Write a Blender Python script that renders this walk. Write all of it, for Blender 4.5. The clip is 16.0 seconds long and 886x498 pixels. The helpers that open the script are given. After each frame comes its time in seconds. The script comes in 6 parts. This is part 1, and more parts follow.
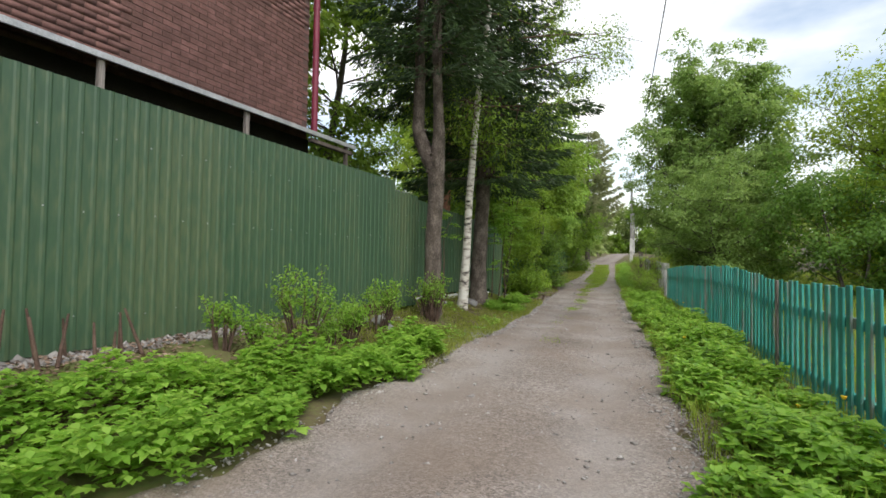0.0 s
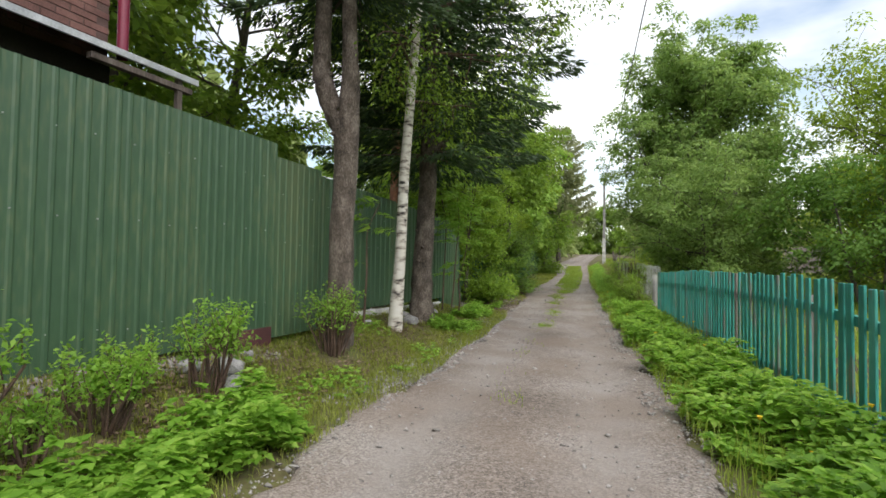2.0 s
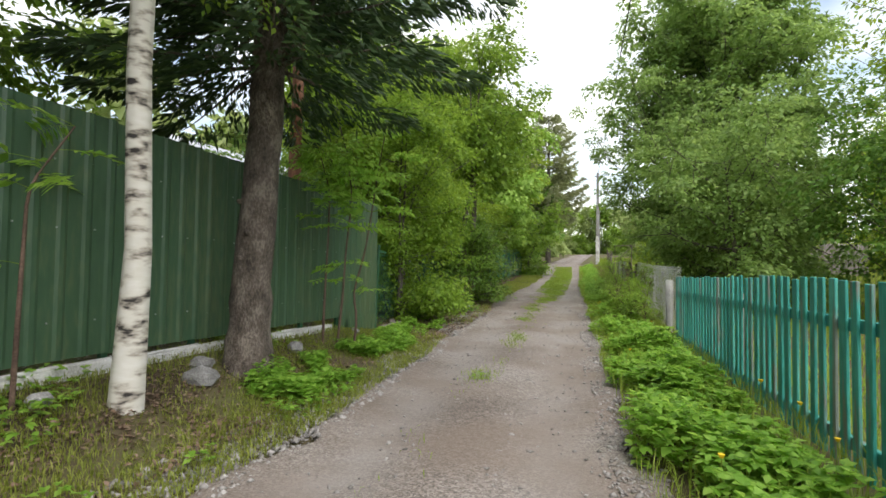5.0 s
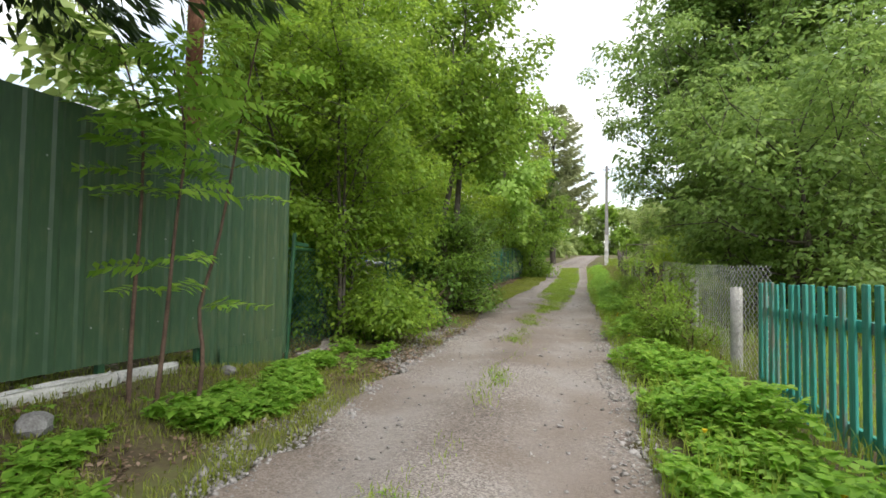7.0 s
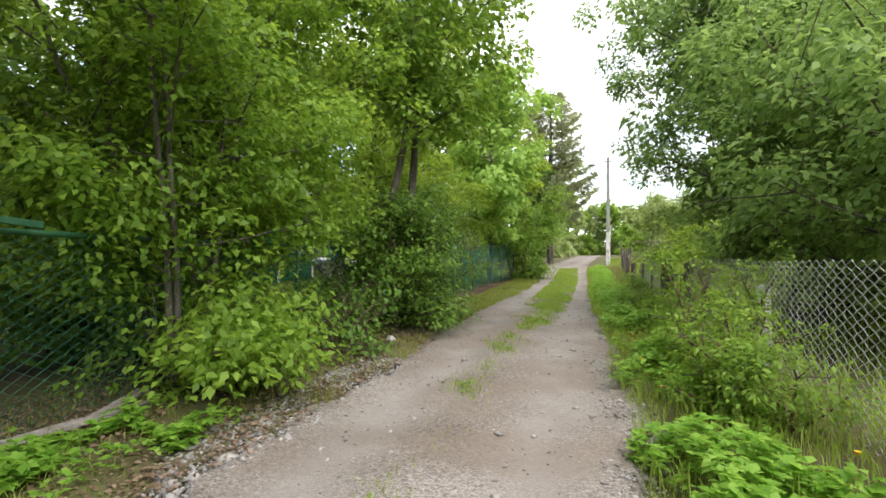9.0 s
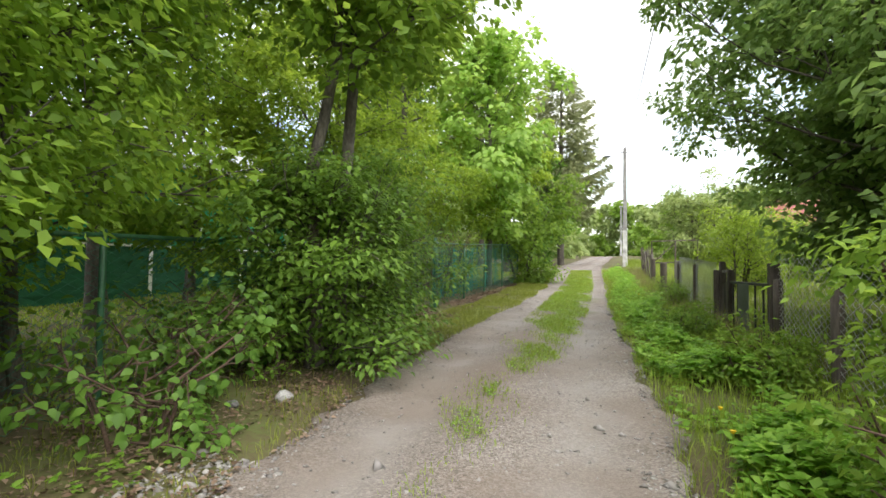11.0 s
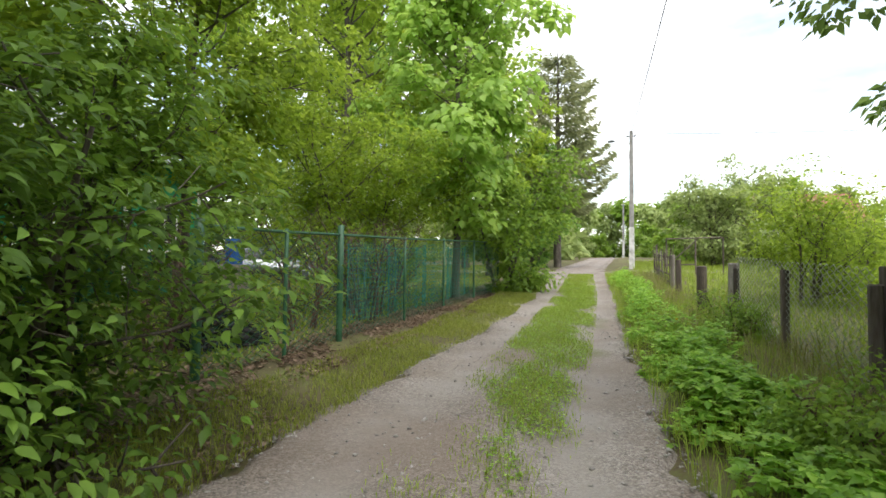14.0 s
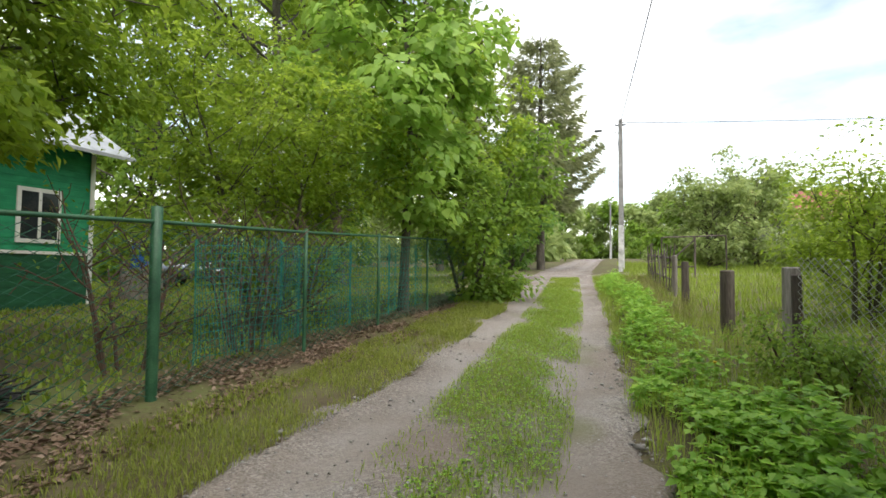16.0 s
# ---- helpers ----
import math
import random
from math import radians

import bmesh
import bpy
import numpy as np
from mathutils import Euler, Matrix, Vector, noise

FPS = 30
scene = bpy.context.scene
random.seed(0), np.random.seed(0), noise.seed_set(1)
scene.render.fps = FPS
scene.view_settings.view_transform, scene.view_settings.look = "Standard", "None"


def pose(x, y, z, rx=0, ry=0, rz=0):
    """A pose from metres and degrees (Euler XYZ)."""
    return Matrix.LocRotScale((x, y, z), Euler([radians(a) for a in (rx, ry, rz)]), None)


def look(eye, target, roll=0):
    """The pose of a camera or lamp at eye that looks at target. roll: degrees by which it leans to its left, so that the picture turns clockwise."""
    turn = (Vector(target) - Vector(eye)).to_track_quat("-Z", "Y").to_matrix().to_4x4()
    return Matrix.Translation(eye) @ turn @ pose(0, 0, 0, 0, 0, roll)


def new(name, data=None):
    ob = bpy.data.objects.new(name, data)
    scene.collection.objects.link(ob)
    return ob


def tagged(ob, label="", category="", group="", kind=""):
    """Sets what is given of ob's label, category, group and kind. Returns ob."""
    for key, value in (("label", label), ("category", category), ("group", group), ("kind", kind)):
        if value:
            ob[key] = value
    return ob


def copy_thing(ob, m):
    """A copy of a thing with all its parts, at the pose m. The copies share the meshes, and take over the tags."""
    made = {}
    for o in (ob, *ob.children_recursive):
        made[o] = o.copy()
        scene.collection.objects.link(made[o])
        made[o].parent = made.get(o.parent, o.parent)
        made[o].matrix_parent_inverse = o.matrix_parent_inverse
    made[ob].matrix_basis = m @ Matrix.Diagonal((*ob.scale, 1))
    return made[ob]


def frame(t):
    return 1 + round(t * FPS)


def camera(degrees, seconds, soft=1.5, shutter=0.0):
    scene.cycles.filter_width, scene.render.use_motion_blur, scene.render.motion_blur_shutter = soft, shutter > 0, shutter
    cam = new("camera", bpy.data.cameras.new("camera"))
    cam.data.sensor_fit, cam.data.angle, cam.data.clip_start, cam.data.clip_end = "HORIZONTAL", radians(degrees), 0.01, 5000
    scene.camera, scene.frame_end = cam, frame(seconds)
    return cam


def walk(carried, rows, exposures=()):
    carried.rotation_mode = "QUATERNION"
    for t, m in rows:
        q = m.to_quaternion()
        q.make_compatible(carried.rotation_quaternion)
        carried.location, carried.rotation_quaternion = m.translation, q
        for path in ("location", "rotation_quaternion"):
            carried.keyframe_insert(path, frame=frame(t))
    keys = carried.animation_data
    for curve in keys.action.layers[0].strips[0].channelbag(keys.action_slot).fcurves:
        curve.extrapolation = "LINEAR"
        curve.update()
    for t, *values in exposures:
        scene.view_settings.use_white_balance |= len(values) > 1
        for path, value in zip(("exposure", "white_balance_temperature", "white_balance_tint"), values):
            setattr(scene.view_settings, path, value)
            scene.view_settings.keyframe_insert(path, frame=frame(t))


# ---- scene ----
cam = camera(81.5, 16.0, soft=1.6)
METRES, EYE, TILT, LEAN, TURN = 28.0, 1.31, 0.0, 0.0, 25.1
ROWS = [
    (0.0, 0.0, 0.0, 0.0, -0.03, 1.77, -0.91),
    (0.5, 0.0075, 0.0297, 0.0006, -0.88, 1.78, -0.86),
    (1.0, 0.0139, 0.0607, 0.0011, -1.26, 1.82, -0.93),
    (1.5, 0.0223, 0.0899, 0.0019, -2.97, 1.89, -0.82),
    (2.0, 0.0296, 0.119, 0.003, -3.16, 1.9, -0.87),
    (2.5, 0.0387, 0.1469, 0.0034, -3.26, 1.95, -0.82),
    (3.0, 0.0509, 0.1773, 0.0036, -2.89, 1.9, -0.83),
    (3.5, 0.0636, 0.2054, 0.0041, -3.49, 1.97, -0.72),
    (4.0, 0.076, 0.236, 0.0044, -3.49, 1.96, -0.76),
    (4.5, 0.0881, 0.2643, 0.0043, -3.72, 2.01, -0.72),
    (7.0, 0.1354, 0.4137, 0.0037, -3.06, 2.14, -0.8),
    (7.5, 0.1442, 0.4439, 0.0037, -2.97, 2.18, -0.81),
    (8.0, 0.1547, 0.4758, 0.0042, -2.97, 2.17, -0.72),
    (8.5, 0.166, 0.5065, 0.004, -3.09, 2.24, -0.67),
    (9.0, 0.1777, 0.5373, 0.0038, -3.04, 2.25, -0.61),
    (11.5, 0.2209, 0.6924, 0.0068, -1.76, 2.36, -0.69),
    (12.0, 0.2308, 0.7223, 0.0069, -1.92, 2.39, -0.71),
    (12.5, 0.2399, 0.7532, 0.0071, -1.48, 2.41, -0.67),
    (13.0, 0.25, 0.7837, 0.0079, -1.69, 2.39, -0.62),
    (13.5, 0.2577, 0.8132, 0.0096, -1.68, 2.45, -0.71),
    (14.0, 0.2669, 0.841, 0.0109, -1.9, 2.51, -0.64),
    (14.5, 0.2761, 0.8709, 0.012, -1.26, 2.5, -0.66),
    (15.0, 0.2839, 0.8985, 0.0124, -1.86, 2.56, -0.56),
    (15.5, 0.2947, 0.9272, 0.0134, -1.88, 2.57, -0.59),
    (16.0, 0.3044, 0.9504, 0.0143, -3.26, 2.71, -0.46),
]
walk(cam, [(t, pose(0, 0, EYE, TILT, LEAN, TURN) @ pose(METRES * x, METRES * y, METRES * z, 90 + pitch, roll, yaw)) for t, x, y, z, yaw, pitch, roll in ROWS],
     exposures=((0, 0.19), (3.5, 0.32), (7, 0.54), (9, 0.76), (11.5, 0.9), (12.5, 0.88), (14.5, 0.7), (16, 0.6)))

# ---- world and sun ----
SUN_EL, SUN_AZ = 60.0, 134.0   # degrees; azimuth clockwise from +y
world = bpy.data.worlds.new("sky")
scene.world = world
world.use_nodes = True
wn, wl = world.node_tree.nodes, world.node_tree.links
wn.clear()
w_out = wn.new("ShaderNodeOutputWorld")
w_bg = wn.new("ShaderNodeBackground")
w_sky = wn.new("ShaderNodeTexSky")
w_sky.sky_type, w_sky.sun_disc = "NISHITA", False
w_sky.sun_elevation, w_sky.sun_rotation = radians(SUN_EL), radians(SUN_AZ)
w_gain = wn.new("ShaderNodeMix"); w_gain.data_type = "RGBA"; w_gain.blend_type = "MULTIPLY"
w_gain.inputs[0].default_value = 1.0
w_gain.inputs[7].default_value = (2.5, 2.25, 1.95, 1)
w_tc = wn.new("ShaderNodeTexCoord")
w_map = wn.new("ShaderNodeMapping")
w_map.inputs["Location"].default_value = (17.0, 9.0, 23.0)
w_map.inputs["Scale"].default_value = (1.0, 1.0, 2.6)
w_noise = wn.new("ShaderNodeTexNoise")
w_noise.inputs["Scale"].default_value, w_noise.inputs["Detail"].default_value = 2.3, 7
w_ramp = wn.new("ShaderNodeValToRGB")
w_ramp.color_ramp.elements[0].position, w_ramp.color_ramp.elements[1].position = 0.34, 0.66
w_mix = wn.new("ShaderNodeMix"); w_mix.data_type = "RGBA"
w_mix.inputs[7].default_value = (13.8, 13.7, 13.4, 1)
wl.new(w_tc.outputs["Generated"], w_map.inputs["Vector"])
wl.new(w_map.outputs["Vector"], w_noise.inputs["Vector"])
wl.new(w_noise.outputs["Fac"], w_ramp.inputs["Fac"])
wl.new(w_sky.outputs["Color"], w_gain.inputs[6])
wl.new(w_gain.outputs[2], w_mix.inputs[6])
wl.new(w_ramp.outputs["Color"], w_mix.inputs[0])
wl.new(w_mix.outputs[2], w_bg.inputs["Color"])
w_bg.inputs["Strength"].default_value = 0.1
wl.new(w_bg.outputs["Background"], w_out.inputs["Surface"])

sun_data = bpy.data.lights.new("sun", "SUN")
sun_data.energy, sun_data.angle, sun_data.color = 2.7, radians(75), (1.0, 0.95, 0.88)
sun = new("sun", sun_data)
_a, _e = radians(SUN_AZ), radians(SUN_EL)
sun.matrix_world = look((40 * math.sin(_a) * math.cos(_e), 40 * math.cos(_a) * math.cos(_e), 40 * math.sin(_e)), (0, 0, 0))

# ---- materials ----
def nodes_of(name):
    m = bpy.data.materials.new(name)
    m.use_nodes = True
    nt = m.node_tree
    return m, nt.nodes, nt.links, nt.nodes["Principled BSDF"]


def rgb(c):
    return (c[0], c[1], c[2], 1.0)


def ramp_node(n, stops):
    r = n.new("ShaderNodeValToRGB")
    els = r.color_ramp.elements
    while len(els) < len(stops):
        els.new(0.5)
    for e, (p, c) in zip(els, stops):
        e.position, e.color = p, rgb(c)
    return r


def surface(name, dark, mid, light, scale=3.0, fine=40.0, rough=0.8, bump=0.3, metallic=0.0, stretch=(1, 1, 1), rand=0.0, spec=0.5, local=False, depth=0.01):
    """A two-scale procedural surface: broad stains and fine grain with relief."""
    m, n, l, b = nodes_of(name)
    if local:
        pos = n.new("ShaderNodeTexCoord").outputs["Object"]
    else:
        pos = n.new("ShaderNodeNewGeometry").outputs["Position"]
    mp = n.new("ShaderNodeMapping")
    mp.inputs["Scale"].default_value = stretch
    l.new(pos, mp.inputs["Vector"])
    big = n.new("ShaderNodeTexNoise")
    big.inputs["Scale"].default_value, big.inputs["Detail"].default_value = scale, 5
    small = n.new("ShaderNodeTexNoise")
    small.inputs["Scale"].default_value, small.inputs["Detail"].default_value = fine, 4
    l.new(mp.outputs["Vector"], big.inputs["Vector"])
    l.new(mp.outputs["Vector"], small.inputs["Vector"])
    add = n.new("ShaderNodeMath"); add.operation = "MULTIPLY_ADD"
    add.inputs[1].default_value = 0.45
    l.new(small.outputs["Fac"], add.inputs[0])
    sc = n.new("ShaderNodeMath"); sc.operation = "MULTIPLY"; sc.inputs[1].default_value = 0.6
    l.new(big.outputs["Fac"], sc.inputs[0])
    l.new(sc.outputs[0], add.inputs[2])
    r = ramp_node(n, [(0.36, dark), (0.52, mid), (0.68, light)])
    l.new(add.outputs[0], r.inputs["Fac"])
    col = r.outputs["Color"]
    if rand:
        oi = n.new("ShaderNodeObjectInfo")
        hs = n.new("ShaderNodeHueSaturation")
        mr = n.new("ShaderNodeMapRange")
        mr.inputs["To Min"].default_value, mr.inputs["To Max"].default_value = 1 - rand, 1 + rand
        l.new(oi.outputs["Random"], mr.inputs["Value"])
        l.new(mr.outputs["Result"], hs.inputs["Value"])
        l.new(col, hs.inputs["Color"])
        col = hs.outputs["Color"]
    l.new(col, b.inputs["Base Color"])
    b.inputs["Roughness"].default_value = rough
    b.inputs["Metallic"].default_value = metallic
    b.inputs["Specular IOR Level"].default_value = spec
    if bump:
        bp = n.new("ShaderNodeBump")
        bp.inputs["Strength"].default_value, bp.inputs["Distance"].default_value = bump, depth
        l.new(small.outputs["Fac"], bp.inputs["Height"])
        l.new(bp.outputs["Normal"], b.inputs["Normal"])
    return m


def leafy(name, a, b_, c, trans=0.35, rough=0.5, patch=0.6):
    """Thin leaves: light passes through them, each leaf its own green."""
    m, n, l, b = nodes_of(name)
    geo = n.new("ShaderNodeNewGeometry")
    big = n.new("ShaderNodeTexNoise")
    big.inputs["Scale"].default_value = patch
    l.new(geo.outputs["Position"], big.inputs["Vector"])
    mx = n.new("ShaderNodeMath"); mx.operation = "MULTIPLY_ADD"; mx.inputs[1].default_value = 0.55
    off = n.new("ShaderNodeMath"); off.operation = "MULTIPLY"; off.inputs[1].default_value = 0.5
    l.new(big.outputs["Fac"], off.inputs[0])
    l.new(geo.outputs["Random Per Island"], mx.inputs[0])
    l.new(off.outputs[0], mx.inputs[2])
    r = ramp_node(n, [(p, (q[0] * 1.05, q[1], q[2] * 1.35) if trans > 0.1 else q) for p, q in ((0.15, a), (0.5, b_), (0.9, c))])
    l.new(mx.outputs[0], r.inputs["Fac"])
    l.new(r.outputs["Color"], b.inputs["Base Color"])
    b.inputs["Roughness"].default_value = rough
    b.inputs["Specular IOR Level"].default_value = 0.3
    tr = n.new("ShaderNodeBsdfTranslucent")
    hs = n.new("ShaderNodeHueSaturation")
    hs.inputs["Hue"].default_value, hs.inputs["Value"].default_value = 0.485, 1.45
    l.new(r.outputs["Color"], hs.inputs["Color"])
    l.new(hs.outputs["Color"], tr.inputs["Color"])
    ms = n.new("ShaderNodeMixShader"); ms.inputs["Fac"].default_value = trans
    l.new(b.outputs["BSDF"], ms.inputs[1])
    l.new(tr.outputs["BSDF"], ms.inputs[2])
    out = [x for x in n if x.type == "OUTPUT_MATERIAL"][0]
    l.new(ms.outputs["Shader"], out.inputs["Surface"])
    return m


LEAF_HERB = leafy("leaf_herb", (0.10, 0.225, 0.02), (0.19, 0.385, 0.035), (0.33, 0.53, 0.075), trans=0.5)
LEAF_TREE = leafy("leaf_tree", (0.085, 0.165, 0.016), (0.155, 0.28, 0.026), (0.26, 0.41, 0.045), trans=0.52)
LEAF_ASH = leafy("leaf_ash", (0.10, 0.185, 0.03), (0.18, 0.305, 0.055), (0.29, 0.43, 0.095), trans=0.52)
LEAF_DARK = leafy("leaf_dark", (0.06, 0.135, 0.018), (0.105, 0.225, 0.026), (0.175, 0.33, 0.04), trans=0.45)
LEAF_MAPLE = leafy("leaf_maple", (0.085, 0.17, 0.014), (0.165, 0.30, 0.024), (0.29, 0.45, 0.048), trans=0.55)
LEAF_HAZEL = leafy("leaf_hazel", (0.055, 0.115, 0.013), (0.112, 0.22, 0.022), (0.205, 0.365, 0.038), trans=0.4, rough=0.5)
LEAF_LIGHT = leafy("leaf_light", (0.16, 0.30, 0.035), (0.25, 0.42, 0.055), (0.34, 0.52, 0.09), trans=0.48)
LEAF_YELLOW = leafy("leaf_yellow", (0.12, 0.21, 0.016), (0.205, 0.325, 0.025), (0.31, 0.445, 0.045), trans=0.6)
LEAF_GREY = leafy("leaf_grey", (0.15, 0.22, 0.05), (0.24, 0.33, 0.08), (0.34, 0.43, 0.125), trans=0.5)
NEEDLE = leafy("needle", (0.026, 0.054, 0.018), (0.046, 0.09, 0.025), (0.085, 0.148, 0.036), trans=0.18)
NEEDLE_PINE = leafy("needle_pine", (0.15, 0.19, 0.07), (0.23, 0.27, 0.10), (0.31, 0.35, 0.135), trans=0.55)
GRASS = leafy("grass", (0.13, 0.20, 0.015), (0.20, 0.31, 0.025), (0.31, 0.40, 0.055), trans=0.4)
GRASS_VERGE = leafy("grass_verge", (0.13, 0.17, 0.02), (0.20, 0.265, 0.03), (0.31, 0.355, 0.06), trans=0.45)
GRASS_DRY = leafy("grass_dry", (0.13, 0.15, 0.03), (0.21, 0.22, 0.05), (0.32, 0.29, 0.11))
LITTER = leafy("leaf_litter", (0.085, 0.052, 0.036), (0.18, 0.118, 0.08), (0.32, 0.235, 0.175), trans=0.05)
FLOWER = surface("dandelion_yellow", (0.6, 0.38, 0.01), (0.75, 0.5, 0.01), (0.85, 0.6, 0.02), 20, 200)
BLOSSOM = surface("blossom_white", (0.6, 0.62, 0.5), (0.75, 0.76, 0.66), (0.85, 0.85, 0.8), 20, 200)
BARK = surface("bark_spruce", (0.034, 0.027, 0.021), (0.105, 0.084, 0.068), (0.225, 0.19, 0.16), 7, 46, 0.95, 1.0, stretch=(1, 1, 0.55), depth=0.03)
BARK_GREY = surface("bark_grey", (0.05, 0.042, 0.036), (0.10, 0.085, 0.07), (0.19, 0.165, 0.14), 4, 40, 0.95, 0.8, stretch=(1, 1, 0.35), depth=0.015)
BARK_PINE = surface("bark_pine", (0.10, 0.042, 0.025), (0.20, 0.092, 0.055), (0.32, 0.16, 0.10), 5, 35, 0.95, 0.9, stretch=(1, 1, 0.4), depth=0.015)
TWIG = surface("twig_brown", (0.05, 0.03, 0.022), (0.10, 0.062, 0.045), (0.17, 0.11, 0.08), 6, 60, 0.9, 0.4)
SHEET = surface("green_sheet_metal", (0.038, 0.080, 0.044), (0.050, 0.102, 0.055), (0.098, 0.134, 0.068), 0.9, 26, 0.42, 0.03, stretch=(1, 1, 0.2), spec=0.5)
PAINT_TEAL = surface("teal_paint", (0.02, 0.19, 0.16), (0.035, 0.295, 0.25), (0.09, 0.38, 0.325), 3.5, 60, 0.6, 0.3, stretch=(1, 1, 0.12), rand=0.18)
def peeling(m):
    """Paint worn through to grey wood in upright streaks, more on some boards."""
    n, l = m.node_tree.nodes, m.node_tree.links
    b = n["Principled BSDF"]
    src = b.inputs["Base Color"].links[0].from_socket
    mp = n.new("ShaderNodeMapping"); mp.inputs["Scale"].default_value = (9, 9, 1.1)
    l.new(n.new("ShaderNodeNewGeometry").outputs["Position"], mp.inputs["Vector"])
    nz = n.new("ShaderNodeTexNoise"); nz.inputs["Scale"].default_value, nz.inputs["Detail"].default_value = 1.6, 8
    l.new(mp.outputs["Vector"], nz.inputs["Vector"])
    oi = n.new("ShaderNodeObjectInfo")
    ad = n.new("ShaderNodeMath"); ad.operation = "MULTIPLY_ADD"; ad.inputs[1].default_value = 0.16
    l.new(oi.outputs["Random"], ad.inputs[0]); l.new(nz.outputs["Fac"], ad.inputs[2])
    r = ramp_node(n, [(0.63, (0, 0, 0)), (0.75, (0.85, 0.85, 0.85))])
    l.new(ad.outputs[0], r.inputs["Fac"])
    mx = n.new("ShaderNodeMix"); mx.data_type = "RGBA"
    mx.inputs[7].default_value = (0.20, 0.185, 0.165, 1)
    l.new(r.outputs["Color"], mx.inputs[0]); l.new(src, mx.inputs[6])
    l.new(mx.outputs[2], b.inputs["Base Color"])


peeling(PAINT_TEAL)
WOOD_GREY = surface("weathered_wood", (0.10, 0.085, 0.075), (0.21, 0.185, 0.17), (0.34, 0.31, 0.29), 5, 70, 0.9, 0.5, stretch=(1, 1, 0.1), rand=0.2)
WOOD_DARK = surface("old_dark_wood", (0.04, 0.03, 0.026), (0.09, 0.07, 0.06), (0.16, 0.135, 0.115), 5, 60, 0.9, 0.5, stretch=(1, 1, 0.12), rand=0.2)
BRICK = surface("brick", (0.105, 0.05, 0.043), (0.148, 0.072, 0.062), (0.20, 0.10, 0.088), 6, 90, 0.85, 0.4, rand=0.2)
MORTAR = surface("mortar", (0.07, 0.042, 0.037), (0.10, 0.06, 0.054), (0.14, 0.09, 0.08), 6, 90, 0.95, 0.4)
PIPE_RED = surface("wine_red_paint", (0.13, 0.012, 0.03), (0.19, 0.018, 0.045), (0.25, 0.03, 0.06), 4, 80, 0.35, 0.02)
ZINC = surface("zinc_edge", (0.30, 0.31, 0.32), (0.42, 0.43, 0.44), (0.55, 0.56, 0.57), 5, 60, 0.45, 0.05, metallic=0.6)
GALV = surface("galvanised_wire", (0.36, 0.36, 0.36), (0.50, 0.50, 0.50), (0.62, 0.62, 0.62), 6, 50, 0.5, 0.0, metallic=0.15)
GREENWIRE = surface("green_wire", (0.02, 0.095, 0.06), (0.035, 0.15, 0.095), (0.06, 0.21, 0.14), 5, 50, 0.5, 0.0)
GREENPOST = surface("green_post_paint", (0.012, 0.06, 0.028), (0.022, 0.095, 0.042), (0.05, 0.14, 0.07), 6, 70, 0.5, 0.1)
NETTING = surface("green_netting", (0.012, 0.16, 0.13), (0.02, 0.24, 0.20), (0.04, 0.32, 0.27), 4, 60, 0.8, 0.1)
CONCRETE = surface("concrete", (0.22, 0.22, 0.21), (0.34, 0.335, 0.32), (0.47, 0.46, 0.44), 4, 60, 0.9, 0.5)
POLE_GREY = surface("weathered_concrete_pole", (0.16, 0.155, 0.147), (0.25, 0.242, 0.23), (0.34, 0.33, 0.315), 4, 60, 0.9, 0.4)
WHITEWASH = surface("white_plinth", (0.28, 0.275, 0.255), (0.50, 0.495, 0.475), (0.66, 0.655, 0.64), 4, 50, 0.85, 0.4)
STONE = surface("grey_stone", (0.13, 0.125, 0.12), (0.24, 0.235, 0.23), (0.40, 0.395, 0.39), 6, 70, 0.95, 0.6, rand=0.3)
MAROON = surface("maroon_board", (0.05, 0.017, 0.018), (0.08, 0.028, 0.028), (0.115, 0.045, 0.042), 5, 60, 0.8, 0.3)
# near-black that stands for shade under the lean-to canopy
CANOPY_SHADE = surface("canopy_shade", (0.012, 0.011, 0.010), (0.02, 0.018, 0.017), (0.03, 0.028, 0.026), 3, 40, 0.9, 0.1)
BLACK_IRON = surface("black_iron", (0.012, 0.013, 0.013), (0.022, 0.024, 0.024), (0.045, 0.045, 0.045), 6, 60, 0.6, 0.2)
GREYSHEET = surface("grey_steel_sheet", (0.055, 0.062, 0.062), (0.085, 0.095, 0.095), (0.13, 0.14, 0.14), 4, 50, 0.6, 0.2)
HOUSE_GREEN = surface("bright_green_boards", (0.012, 0.22, 0.10), (0.02, 0.30, 0.14), (0.04, 0.38, 0.19), 3, 50, 0.6, 0.2, stretch=(1, 1, 3))
HOUSE_DARKGREEN = surface("dark_green_boards", (0.006, 0.07, 0.03), (0.012, 0.105, 0.045), (0.02, 0.14, 0.065), 3, 50, 0.6, 0.2, stretch=(1, 1, 3))
WHITE_PAINT = surface("white_paint", (0.66, 0.66, 0.65), (0.77, 0.77, 0.76), (0.83, 0.83, 0.82), 4, 60, 0.6, 0.1)
ROOF_GREY = surface("grey_roof", (0.28, 0.30, 0.33), (0.40, 0.42, 0.46), (0.50, 0.52, 0.56), 3, 40, 0.5, 0.1)
ROOF_RED = surface("red_roof", (0.18, 0.05, 0.04), (0.26, 0.075, 0.06), (0.34, 0.11, 0.09), 3, 40, 0.7, 0.2)
CAR_SILVER = surface("silver_car_paint", (0.26, 0.28, 0.30), (0.33, 0.35, 0.37), (0.40, 0.42, 0.44), 4, 200, 0.25, 0.0, metallic=0.7)
